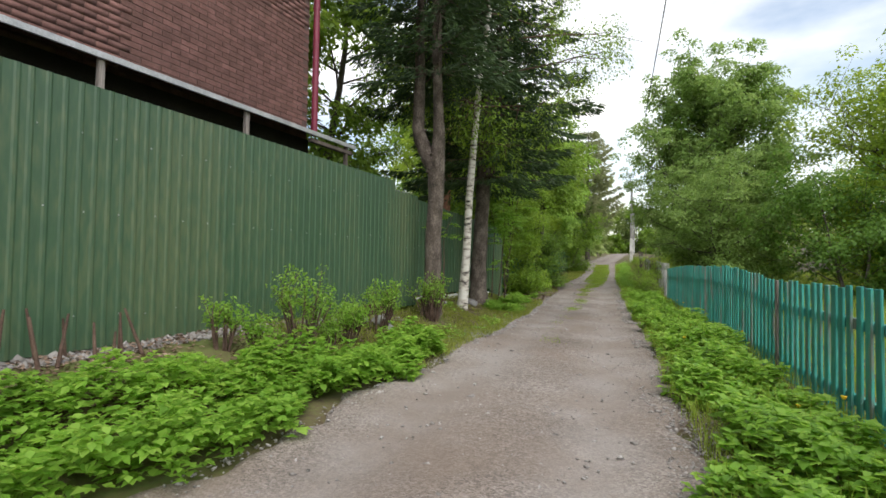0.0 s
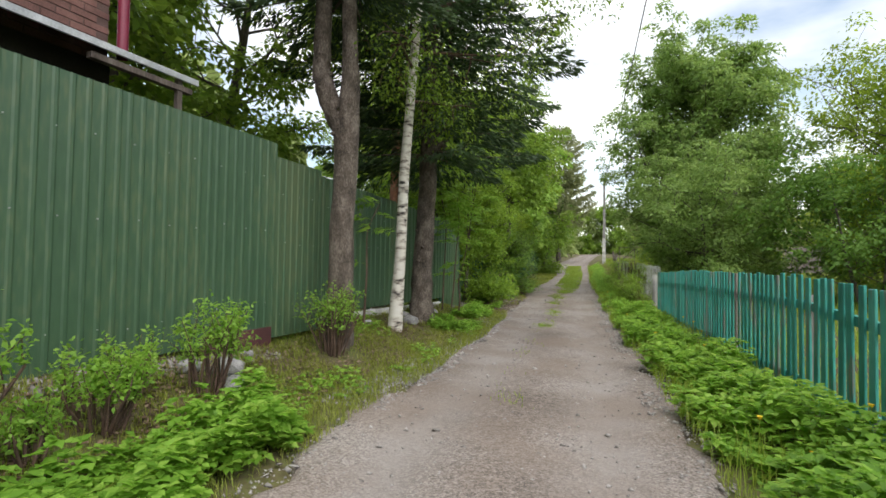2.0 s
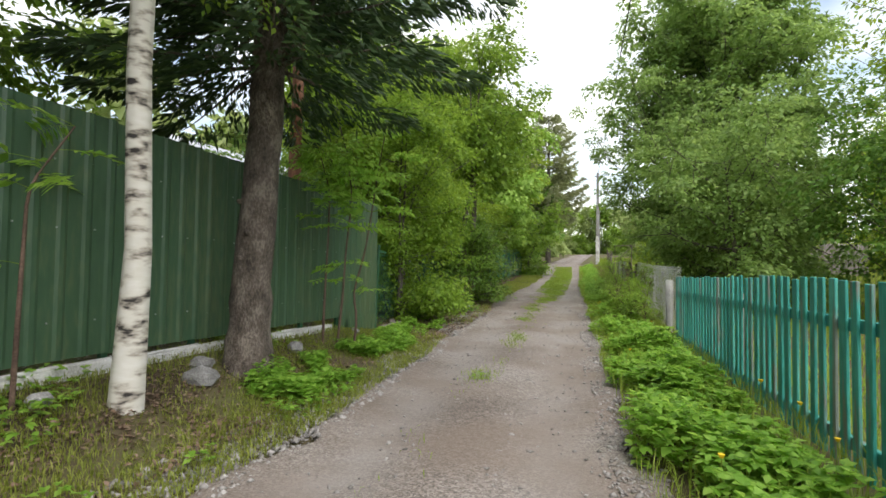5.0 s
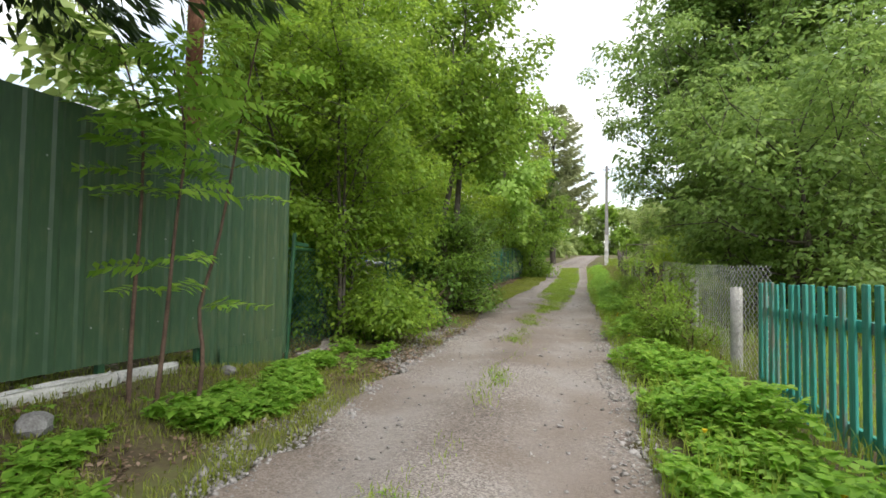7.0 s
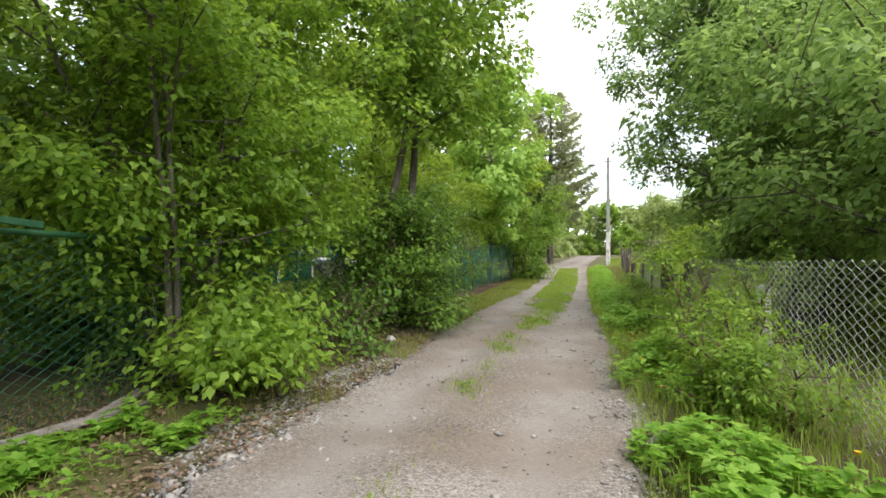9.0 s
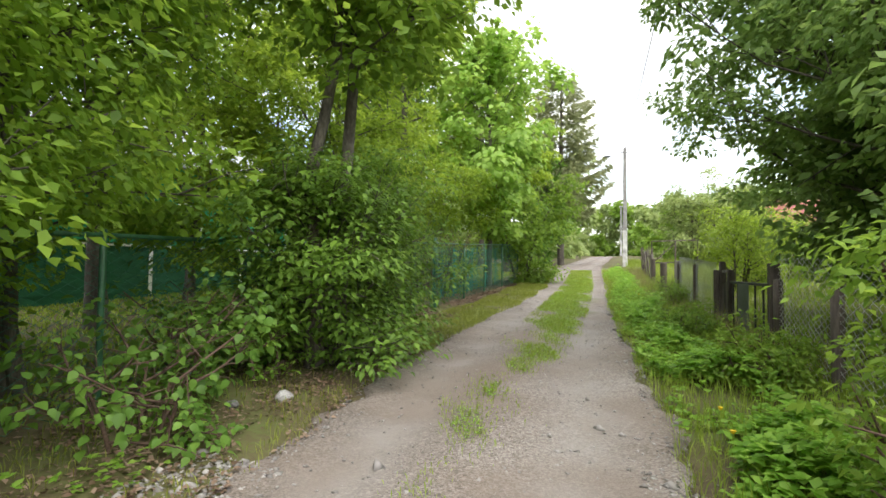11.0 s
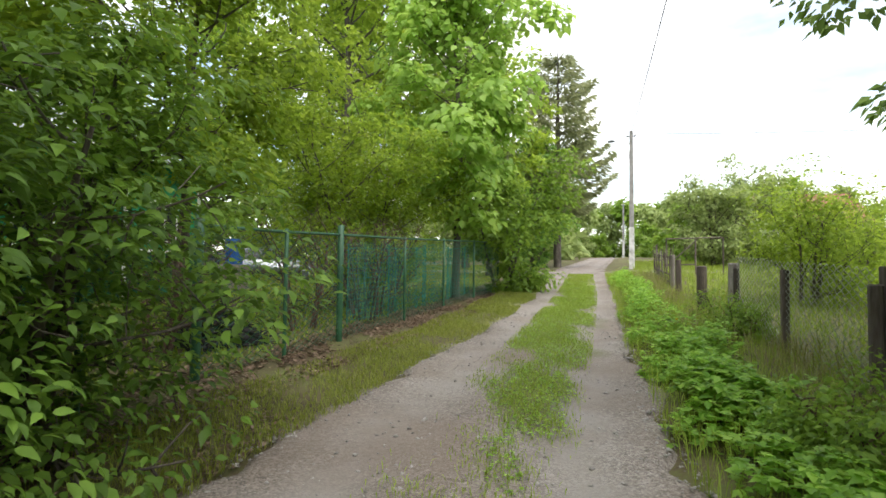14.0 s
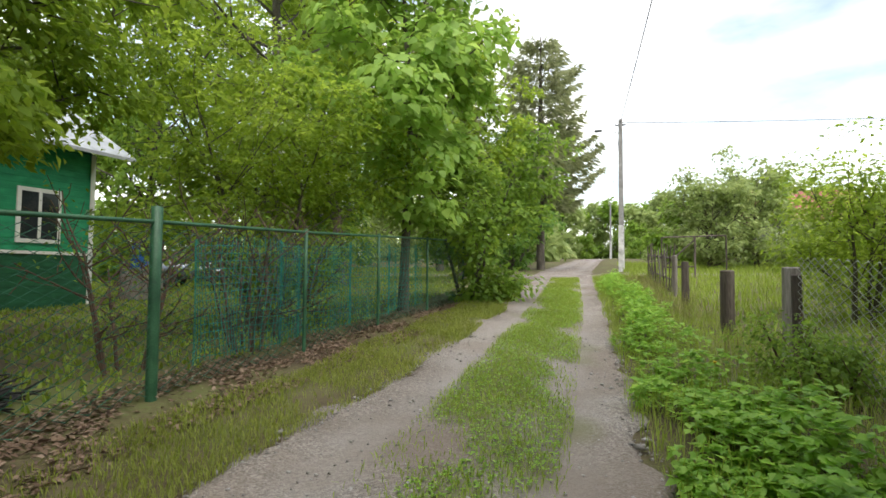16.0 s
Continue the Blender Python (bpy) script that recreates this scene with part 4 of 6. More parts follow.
for _p, _q in zip(PL[:-1], PL[1:]):
    _o = arr_part("rail_bar", tube([(_p[0], _p[1], gz(*_p) + 1.5), (_q[0], _q[1], gz(*_q) + 1.5)], 0.025, 6), GREENPOST, plr)
    _o.matrix_basis = Matrix.Translation(-plr.location)
def leaning_post(x, y, h, lean):
    """A square green steel post that leans back, with its short top bracket."""
    t = thing("gate_post", "leaning green steel post at the metal fence's end", "post", (x, y, gz(x, y)))
    bm = box_bm(-0.022, 0.022, -0.022, 0.022, -0.3, h, 0.005)
    p = part("shaft", bm, GREENPOST, t)
    p.matrix_basis = Matrix.Rotation(lean, 4, "X")
    b = part("bracket", box_bm(-0.02, 0.02, -0.02, 0.30, h - 0.16, h - 0.11, 0.004), GREENPOST, t)
    b.matrix_basis = Matrix.Rotation(lean, 4, "X")


leaning_post(-5.97, 17.68, 1.72, -0.07)


def old_plank(x, y, length, yaw, tilt):
    bm = box_bm(-length / 2, length / 2, -0.06, 0.06, 0, 0.035, 0.006)
    bmesh.ops.subdivide_edges(bm, edges=[e for e in bm.edges if e.calc_length() > 0.3], cuts=5)
    rr = random.Random(int(y * 100))
    for v in bm.verts:
        v.co += Vector((0, rr.uniform(-0.006, 0.006), rr.uniform(-0.004, 0.004)))
    ob = part("plank", bm, WOOD_GREY)
    ob.matrix_world = Matrix.Translation((x, y, gz(x, y) + 0.02)) @ Matrix.Rotation(yaw, 4, "Z") @ Matrix.Rotation(tilt, 4, "Y")
    tagged(ob, "grey weathered plank lying by the wire fence", "plank", "old planks")


old_plank(-6.0, 18.5, 1.3, 1.75, 0.03)
old_plank(-6.2, 18.9, 0.9, 2.1, -0.02)
PN = [(-7.66, 28.4), (-7.70, 29.8), (-7.76, 31.1), (-7.9, 33.5), (-8.05, 35.8), (-8.15, 38.2), (-8.3, 41)]
net_fence("green chain-link garden fence along a leaf-strewn verge", PN, [gz(*p) for p in PN], 1.55, 0.09, 0.0055, GREENWIRE, GREENPOST, lambda f, inv, p, z, i, m: round_post(f, inv, p, z, i, m, 0.05 if i in (0, 2) else 0.027, 1.76 if i in (0, 2) else 1.66))


# ---- trees ----
conifer("spruce_tree", "old spruce with a bent trunk forking into two stems", -4.68, 9.5,
        [[(0, 0, -0.2, 0.24), (0.0, 0, 0.3, 0.19), (0.0, 0.03, 1.8, 0.165), (0.02, 0.06, 3.15, 0.18), (0.09, 0.04, 3.6, 0.13), (0.04, 0.05, 4.5, 0.10), (-0.05, 0.1, 6, 0.11), (0, 0, 9, 0.08), (0, 0, 13.5, 0.02)],
         [(0.0, 0.05, 3.0, 0.17), (-0.24, 0.0, 3.45, 0.15), (-0.40, 0.0, 3.9, 0.135), (-0.36, 0.0, 5.0, 0.11), (-0.4, 0, 7, 0.07), (-0.4, 0, 10, 0.02)]],
        4.9, 13.3, 2.3, 20, 0.16, 400, NEEDLE, BARK, 21, burls=5)
conifer("spruce_tree", "leaning spruce with a thick side limb and dark hanging boughs", -5.1, 13.2,
        [[(0.06, -0.05, -0.2, 0.34), (0.0, 0, 0.25, 0.25), (-0.03, 0.05, 0.7, 0.225), (0.0, 0.1, 1.6, 0.205), (0.04, 0.2, 3.4, 0.19), (0.02, 0.2, 6, 0.15), (0.0, 0.2, 10, 0.09), (0, 0.2, 15, 0.02)],
         [(0.0, 0.2, 3.4, 0.11), (0.30, 0.35, 3.75, 0.095), (0.42, 0.4, 4.3, 0.08), (0.42, 0.4, 6.0, 0.06), (0.4, 0.4, 9, 0.02)]],
        3.4, 14.8, 3.5, 32, 0.18, 600, NEEDLE, BARK, 22, burls=4)
tree("birch_tree", "slender birch with white black-banded bark", "tree", -4.9, 11.6, 13, 0.105, 4.0, 2.8, 0.07, 26000, LEAF_TREE, BIRCH, 23, lean=(0.05, 0.0), limbs=30, kind="egg", rise=-0.5, droop=1.2, clump=0.26, elev=(0.1, 0.7), squash=1.3, fill=0.4, branch=TWIG)
LEFT = [
    ("garden_tree", "deciduous tree with thin dark limbs behind the fence", "tree", -9.6, 12.0, 11, 0.17, 2.6, 3.2, 0.135, 30000, LEAF_TREE, BARK_GREY, dict(limbs=26)),
    ("garden_tree", "deciduous tree behind the green fence", "tree", -14.5, 12.0, 11, 0.2, 2.5, 3.6, 0.18, 14000, LEAF_TREE, BARK_GREY, dict(limbs=24)),
    ("garden_tree", "deciduous tree beside the brick house", "tree", -10.8, 10.0, 10, 0.16, 2.4, 3.0, 0.15, 30000, LEAF_TREE, BARK_GREY, dict(limbs=24)),
    ("maple_shrub", "tall many-stemmed green shrub at the lane's edge", "shrub", -6.5, 19.8, 5.8, 0.034, 0.25, 1.6, 0.07, 90000, LEAF_MAPLE, BARK_GREY, dict(limbs=90, stems=7, clump=0.24, aspect=0.6, elev=(-0.08, 0.9), fill=0.7, kind="bush")),
    ("shrub", "dense green shrub over the chain-link fence", "shrub", -8.2, 22.4, 8.0, 0.06, 1.6, 2.4, 0.09, 42000, LEAF_MAPLE, BARK_GREY, dict(limbs=34, stems=3, aspect=0.65, elev=(0, 0.9))),
    ("garden_tree", "tall green tree behind the wire fence", "tree", -9.7, 22.6, 8.3, 0.14, 2.4, 2.7, 0.12, 30000, LEAF_MAPLE, BARK_GREY, dict(limbs=40, wob=0.02)),
    ("hazel_bush", "broad-leaved hazel bush overhanging the lane", "bush", -6.8, 24.7, 2.35, 0.05, 0.2, 1.45, 0.066, 32000, LEAF_HAZEL, BARK_GREY, dict(limbs=56, stems=4, clump=0.26, flat=0.75, droop=0.4, aspect=0.58, elev=(-0.25, 0.7), spray=2, fill=0.75, squash=0.4, kind="bush")),
    ("hazel_bush", "broad-leaved hazel bush overhanging the lane", "bush", -7.1, 26.5, 3.0, 0.05, 0.2, 1.25, 0.066, 26000, LEAF_HAZEL, BARK_GREY, dict(limbs=56, stems=4, clump=0.26, flat=0.75, droop=0.4, aspect=0.58, elev=(-0.25, 0.7), spray=2, fill=0.75, squash=0.4, kind="bush")),
    ("lime_tree", "deciduous tree with two bare crooked trunks in the bush", "tree", -6.47, 24.55, 8.5, 0.105, 3.7, 2.1, 0.12, 20000, LEAF_TREE, BARK_GREY, dict(limbs=34, stems=2, aspect=0.65, paths=(((0.02, 0, -0.2), (0.0, 0, 1.4), (-0.02, 0, 1.9), (-0.12, -0.05, 2.4), (0.02, 0.0, 2.9), (0.17, 0.06, 3.4), (0.25, 0.1, 4.4), (0.1, 0.1, 7.2)), ((0.1, 0.35, -0.2), (0.12, 0.4, 2.0), (0.2, 0.45, 3.4), (0.3, 0.5, 8.3))))),
    ("garden_tree", "yellow-green tree leaning over the garden fence", "tree", -10.9, 30.8, 7.2, 0.12, 2.7, 3.0, 0.115, 44000, LEAF_YELLOW, BARK_GREY, dict(limbs=28)),
    ("garden_tree", "yellow-green tree in front of the green house", "tree", -13.6, 28.8, 7.0, 0.14, 1.6, 3.0, 0.16, 18000, LEAF_YELLOW, BARK_GREY, dict(limbs=24)),
    ("lilac_bush", "pale flowering bush behind the garden fence", "bush", -9.9, 35.0, 4.3, 0.05, 0.9, 2.2, 0.09, 36000, LEAF_YELLOW, BARK_GREY, dict(limbs=44, stems=4, bloom=260)),
    ("maple_tree", "young maple with bright light-green leaves", "tree", -8.6, 37.9, 9.6, 0.11, 2.3, 2.3, 0.17, 15000, LEAF_LIGHT, BARK_GREY, dict(limbs=34, kind="egg", aspect=0.85, droop=0.7, spray=2, fill=0.6)),
    ("bush", "rounded green bush at the fence corner", "bush", -8.2, 41.0, 3.7, 0.05, 0.1, 1.6, 0.14, 16000, LEAF_TREE, BARK_GREY, dict(limbs=26, stems=4, elev=(-0.1, 0.9))),
    ("garden_tree", "tall deciduous tree in the garden", "tree", -12.8, 38.5, 12.0, 0.22, 3.2, 3.9, 0.17, 26000, LEAF_YELLOW, BARK_GREY, dict(limbs=30)),
    ("garden_tree", "tall deciduous tree in the garden", "tree", -14.8, 45.0, 13.5, 0.25, 3.0, 4.2, 0.20, 22000, LEAF_YELLOW, BARK_GREY, dict(limbs=28)),
    ("garden_tree", "tall deciduous tree beside the lane", "tree", -11.0, 48.5, 10.5, 0.2, 1.2, 2.7, 0.18, 18000, LEAF_YELLOW, BARK_GREY, dict(limbs=26, kind="egg")),
    ("garden_tree", "dark tree at the lane's far edge", "tree", -11.5, 59.0, 8.5, 0.2, 0.5, 2.4, 0.20, 12000, LEAF_DARK, BARK_GREY, dict(limbs=26, kind="egg")),
    ("garden_tree", "dark tree at the lane's far edge", "tree", -13.4, 70.0, 10.0, 0.2, 0.5, 3.0, 0.26, 9000, LEAF_DARK, BARK_GREY, dict(limbs=24, kind="egg")),
    ("garden_tree", "tall dark tree behind the green house", "tree", -20.5, 50.0, 14.5, 0.25, 2.2, 4.8, 0.22, 26000, LEAF_DARK, BARK_GREY, dict(limbs=36, clump=0.5)),
    ("garden_tree", "tall tree behind the parked cars", "tree", -27.0, 46.0, 13.5, 0.25, 2.2, 5.0, 0.24, 24000, LEAF_TREE, BARK_GREY, dict(limbs=36, clump=0.5)),
    ("garden_tree", "tall shady tree at the garden's back", "tree", -25.0, 58.0, 15.5, 0.25, 2.0, 5.5, 0.26, 24000, LEAF_DARK, BARK_GREY, dict(limbs=36, clump=0.55)),
    ("bush", "shady bush before the green house", "bush", -11.8, 21.6, 3.6, 0.06, 0.2, 2.0, 0.12, 16000, LEAF_DARK, BARK_GREY, dict(limbs=30, stems=3)),
    ("rowan_sapling", "low rowan seedling beside the hazel bush", "sapling", -6.35, 23.7, 0.8, 0.008, 0.15, 0.34, 0.07, 110, LEAF_HERB, TWIG, dict(limbs=9, stems=2, clump=0.07, spray=1, aspect=0.4)),
    ("garden_tree", "shady tree in the garden behind the wire fence", "tree", -12.0, 25.5, 9.0, 0.18, 3.0, 3.0, 0.13, 20000, LEAF_YELLOW, BARK_GREY, dict(limbs=26)),
]
RIGHT = [
    ("ash_tree", "tall full-crowned deciduous tree hanging over the fence", "tree", 1.9, 29.4, 9.2, 0.2, 1.0, 3.6, 0.145, 150000, LEAF_ASH, BARK_GREY, dict(limbs=96, kind="round", clump=0.33, elev=(0.0, 0.95), rise=0.3, fill=0.6, squash=0.75, wob=0.01)),
    ("garden_tree", "spreading yellow-green tree in the garden", "tree", 7.9, 24.5, 6.8, 0.18, 0.7, 3.7, 0.12, 62000, LEAF_YELLOW, BARK_GREY, dict(limbs=56, fill=0.75, clump=0.36, squash=0.75, wob=0.012)),
    ("garden_tree", "spreading yellow-green tree in the garden", "tree", 13.0, 20.5, 7.0, 0.18, 0.7, 3.8, 0.14, 36000, LEAF_YELLOW, BARK_GREY, dict(limbs=48, fill=0.75, clump=0.36, wob=0.012)),
    ("bird_cherry", "low layered tree hanging over the chain-link fence", "tree", 1.4, 23.3, 4.6, 0.1, 0.9, 2.3, 0.095, 42000, LEAF_ASH, BARK_GREY, dict(limbs=40, stems=2, elev=(-0.05, 0.7), squash=0.45, fill=0.65)),
    ("bird_cherry", "layered tree leaning over the lane by the old gate", "tree", 0.75, 26.6, 5.8, 0.1, 1.8, 3.4, 0.085, 58000, LEAF_ASH, BARK_GREY, dict(limbs=40, stems=2, elev=(-0.05, 0.8), squash=0.45, clump=0.28, fill=0.6)),
    ("bush", "dark green bush behind the picket fence", "bush", 5.3, 22.0, 3.8, 0.06, 0.3, 2.3, 0.11, 24000, LEAF_DARK, BARK_GREY, dict(limbs=30, stems=3)),
    ("bush", "dark green bush in the garden", "bush", 10.2, 17.0, 3.4, 0.06, 0.3, 2.4, 0.12, 18000, LEAF_TREE, BARK_GREY, dict(limbs=26, stems=3)),
    ("garden_tree", "yellow-green fruit tree in the garden", "tree", 4.2, 36.5, 3.8, 0.1, 0.7, 2.1, 0.11, 18000, LEAF_YELLOW, BARK_GREY, dict(limbs=28)),
    ("garden_tree", "yellow-green fruit tree in the garden", "tree", 8.5, 33.5, 4.6, 0.1, 0.7, 2.5, 0.12, 18000, LEAF_YELLOW, BARK_GREY, dict(limbs=28)),
    ("bush", "low yellow-green bush by the old fence", "bush", -0.3, 38.5, 2.0, 0.04, 0.1, 1.3, 0.08, 12000, LEAF_YELLOW, BARK_GREY, dict(limbs=24, stems=4)),
    ("bush", "low yellow-green bush by the old fence", "bush", 1.8, 43.5, 2.2, 0.04, 0.1, 1.7, 0.09, 12000, LEAF_YELLOW, BARK_GREY, dict(limbs=24, stems=4)),
    ("bush", "low grey-green bush before the far house", "bush", 3.2, 55.5, 1.5, 0.04, 0.1, 1.7, 0.13, 9000, LEAF_GREY, BARK_GREY, dict(limbs=24, stems=4)),
    ("bush", "low yellow-green bush before the far house", "bush", 6.4, 57.0, 1.6, 0.04, 0.1, 1.9, 0.13, 9000, LEAF_YELLOW, BARK_GREY, dict(limbs=24, stems=4)),
    ("willow_tree", "grey-green willow in the far garden", "tree", -0.4, 60.0, 3.9, 0.15, 0.3, 2.4, 0.17, 14000, LEAF_GREY, BARK_GREY, dict(limbs=28)),
    ("willow_tree", "grey-green willow in the far garden", "tree", 2.3, 62.5, 4.4, 0.15, 0.3, 2.6, 0.18, 14000, LEAF_GREY, BARK_GREY, dict(limbs=28)),
    ("garden_tree", "yellow-green garden tree in the distance", "tree", 13.5, 50.0, 7.0, 0.15, 0.5, 3.4, 0.18, 12000, LEAF_YELLOW, BARK_GREY, dict(limbs=26)),
    ("bush", "shady bush behind the wire fence", "bush", -9.1, 20.4, 2.8, 0.06, 0.3, 1.6, 0.13, 16000, LEAF_DARK, BARK_GREY, dict(limbs=26, stems=3)),
    ("maple_seedling", "low broad-leaved maple growth at the lane's edge", "shrub", -6.0, 21.9, 0.8, 0.012, 0.1, 0.7, 0.055, 1400, LEAF_DARK, TWIG, dict(limbs=16, stems=4, clump=0.12, spray=2, aspect=0.85, elev=(-0.1, 0.5))),
    ("maple_seedling", "low broad-leaved maple growth under the wire fence", "shrub", -6.7, 22.8, 1.0, 0.012, 0.1, 0.65, 0.055, 1200, LEAF_DARK, TWIG, dict(limbs=16, stems=4, clump=0.12, spray=2, aspect=0.85, elev=(-0.1, 0.6))),
]
for i, (nm, lab, cat, x, y, h, r0, b0, rad, lf, ct, mt, bk, kw) in enumerate(LEFT + RIGHT):
    far = 0.62 if lf > 0.145 and "spray" not in kw else 0.85
    tree(nm, lab, cat, x, y, h, r0, b0, rad, lf * 1.15 / far ** 0.5, int(ct * 0.70 * far), mt, bk, 100 + i, **kw)
conifer("pine_tree", "tall pine with a bare reddish trunk", -8.4, 18.2, [[(0, 0, -0.2, 0.16), (0, 0, 3, 0.14), (0.1, 0, 8, 0.11), (0.1, 0, 13, 0.03)]], 7.5, 13, 2.2, 9, 0.2, 120, NEEDLE_PINE, BARK_PINE, 41, droop=0.1, per=5)
conifer("pine_tree", "tall pine with layered boughs beside the far lane", -10.1, 61, [[(0, 0, -0.2, 0.28), (0, 0, 8, 0.2), (0, 0, 15.4, 0.03)]], 3.6, 15.3, 5.0, 19, 0.5, 260, NEEDLE_PINE, BARK_GREY, 42, droop=-0.03, per=6, power=0.45)
conifer("pine_tree", "tall pine with layered boughs beside the far lane", -15.5, 57, [[(0, 0, -0.2, 0.28), (0, 0, 8, 0.2), (0, 0, 17.0, 0.03)]], 5.0, 16.8, 4.2, 20, 0.55, 230, NEEDLE_PINE, BARK_GREY, 43, droop=-0.03, per=6, power=0.45)
conifer("spruce_tree", "narrow dark spruce in the far garden", 2.6, 72, [[(0, 0, -0.2, 0.15), (0, 0, 6.8, 0.02)]], 0.6, 6.8, 0.9, 22, 0.3, 70, NEEDLE, BARK, 44, per=6)
conifer("spruce_tree", "narrow dark spruce in the far garden", 1.6, 74, [[(0, 0, -0.2, 0.15), (0, 0, 5.6, 0.02)]], 0.6, 5.6, 0.8, 20, 0.3, 70, NEEDLE, BARK, 45, per=6)

def rowan(x, y, stems, fronds, seed, label):
    """Thin bent stems, each bearing feathered leaves of paired leaflets."""
    rng = np.random.default_rng(seed)
    t = thing("rowan_sapling", label, "sapling", (x, y, gz(x, y)), "rowan saplings")
    leafs = []
    for st in stems:
        st = np.array(st, float)
        k = np.linspace(0, len(st) - 1, 16)
        p = np.stack([np.interp(k, np.arange(len(st)), st[:, j]) for j in range(3)], 1)
        p[1:-1] = (p[:-2] + 2 * p[1:-1] + p[2:]) / 4
        arr_part("stem", tube(p, np.linspace(0.021, 0.006, 16), 7), TWIG, t, smooth=True)
        for _ in range(fronds):
            q = p[int(16 * rng.uniform(0.52, 1.0) ** 0.8)] if rng.uniform() < 0.9 else p[rng.integers(4, 8)]
            a = rng.uniform(0, 6.283)
            d = np.array([math.cos(a), math.sin(a), 0.25])
            n = rng.integers(8, 13)
            L = rng.uniform(0.35, 0.7)
            u = np.linspace(0, 1, n)
            ax = q + d * (u * L)[:, None] - np.array([0, 0, 0.28]) * (u ** 2 * L)[:, None]
            leafs.append(("r", ax))
            w = np.array([-math.sin(a), math.cos(a), rng.normal(0, 0.7)]); w /= np.linalg.norm(w)
            for i in range(int(n * 0.3), n):
                for sd in (-1, 1):
                    dirn = w * sd + d * 0.45 + np.array([0, 0, rng.normal(-0.15, 0.2)])
                    dirn /= np.linalg.norm(dirn)
                    l = rng.uniform(0.095, 0.145)
                    b = d + rng.normal(0, 0.25, 3); b -= dirn * (b @ dirn); b /= np.linalg.norm(b)
                    up = np.array([0, 0, 0.006])
                    leafs.append(("l", np.stack([ax[i], ax[i] + dirn * l * 0.45 + b * l * 0.21 + up, ax[i] + dirn * l - up * 2, ax[i] + dirn * l * 0.45 - b * l * 0.21 + up])))
    rach = [tube(v, np.linspace(0.003, 0.0015, len(v)), 3) for k, v in leafs if k == "r"]
    blades_ = np.concatenate([v for k, v in leafs if k == "l"])
    for v in rach:
        arr_part("leaf_stalk", v, GRASS, t)
    arr_part("foliage", (blades_, np.arange(len(blades_)).reshape(-1, 4)), LEAF_HERB, t)
    return t


rowan(-5.30, 15.0, [[(-0.05, 0, -0.1), (-0.03, 0, 0.8), (0.0, 0.02, 1.6), (0.02, 0, 2.3), (-0.1, -0.15, 2.9)],
                    [(0.12, 0.1, -0.1), (0.2, 0.12, 0.7), (0.22, 0.15, 1.4), (0.3, 0.18, 2.2), (0.3, 0.0, 2.8)],
                    [(0.2, 0.45, -0.1), (0.24, 0.48, 0.4), (0.17, 0.44, 0.75), (0.33, 0.5, 1.3), (0.42, 0.55, 2.0), (0.5, 0.6, 2.7), (0.6, 0.7, 3.5)]], 40, 5, "young rowan saplings in front of the green fence")
rowan(-5.12, 10.9, [[(0, 0, -0.1), (0.05, 0, 0.9), (0.0, 0.05, 1.6), (0.1, 0.3, 2.1)]], 9, 6, "thin rowan shoot between the spruce and the birch")

# far woods: a few kinds, repeated round the horizon
def far_woods():
    # two of the three crowns take a greyer leaf: distance haze as colour
    protos = [tree("far_tree", "hazy green tree in the far woods", "tree", -60 - 9 * k, 150, 8.5 + 1.5 * k, 0.2, -0.3, 4.4, 1.0, 1600, m, BARK_GREY, 300 + k, limbs=5, clump=0.9, elev=(-0.15, 0.8), fill=0.9, squash=0.9, group="far woods") for k, m in enumerate((LEAF_TREE, LEAF_GREY, LEAF_GREY))]
    rng = random.Random(8)
    spots = []
    for k in range(26):
        spots.append((-85 + k * 7.5 + rng.uniform(-2, 2), 108 + rng.uniform(-8, 14)))
    for k in range(9):
        spots.append((26 + rng.uniform(-3, 5), -5 + k * 9.5))
        spots.append((-34 + rng.uniform(-5, 3), 2 + k * 10))
    for k in range(6):
        spots.append((-22 + k * 3.2, 84 + rng.uniform(-4, 4)))
    for k in range(12):
        spots.append((-31 + k * 3.6, 142 + rng.uniform(-4, 8)))
    low = [(4 + 4.2 * k, 80 + 5 * math.sin(k * 2)) for k in range(7)] + [(-1.5, 72), (1.5, 79), (-2.5, 84), (-4.5, 97), (4.5, 68), (-3.0, 110), (-15.5, 86), (-16.5, 97), (-17, 108), (8, 74), (12, 60), (17, 56), (20, 47), (17, 40), (15, 33), (19, 28)]
    low += [(-34 + 2.7 * k, 136 + 6 * math.sin(k * 1.7)) for k in range(16)] + [(-30 + 0.8 * k, 46 + 5.5 * k) for k in range(9)]
    for x, y in spots + low:
        if abs(x - float(road_x(y))) < 5.5 and 60 < y < 126:
            continue
        s = rng.uniform(0.75, 1.15) if (x, y) not in low else rng.uniform(0.38, 0.5)
        o = copy_thing(protos[rng.randrange(3)], Matrix.Translation((x, y, gz(x, y) - 0.1)) @ Matrix.Rotation(rng.uniform(0, 6.3), 4, "Z") @ Matrix.Diagonal((s, s, s, 1)))
        o.scale = (s, s, s)


far_woods()

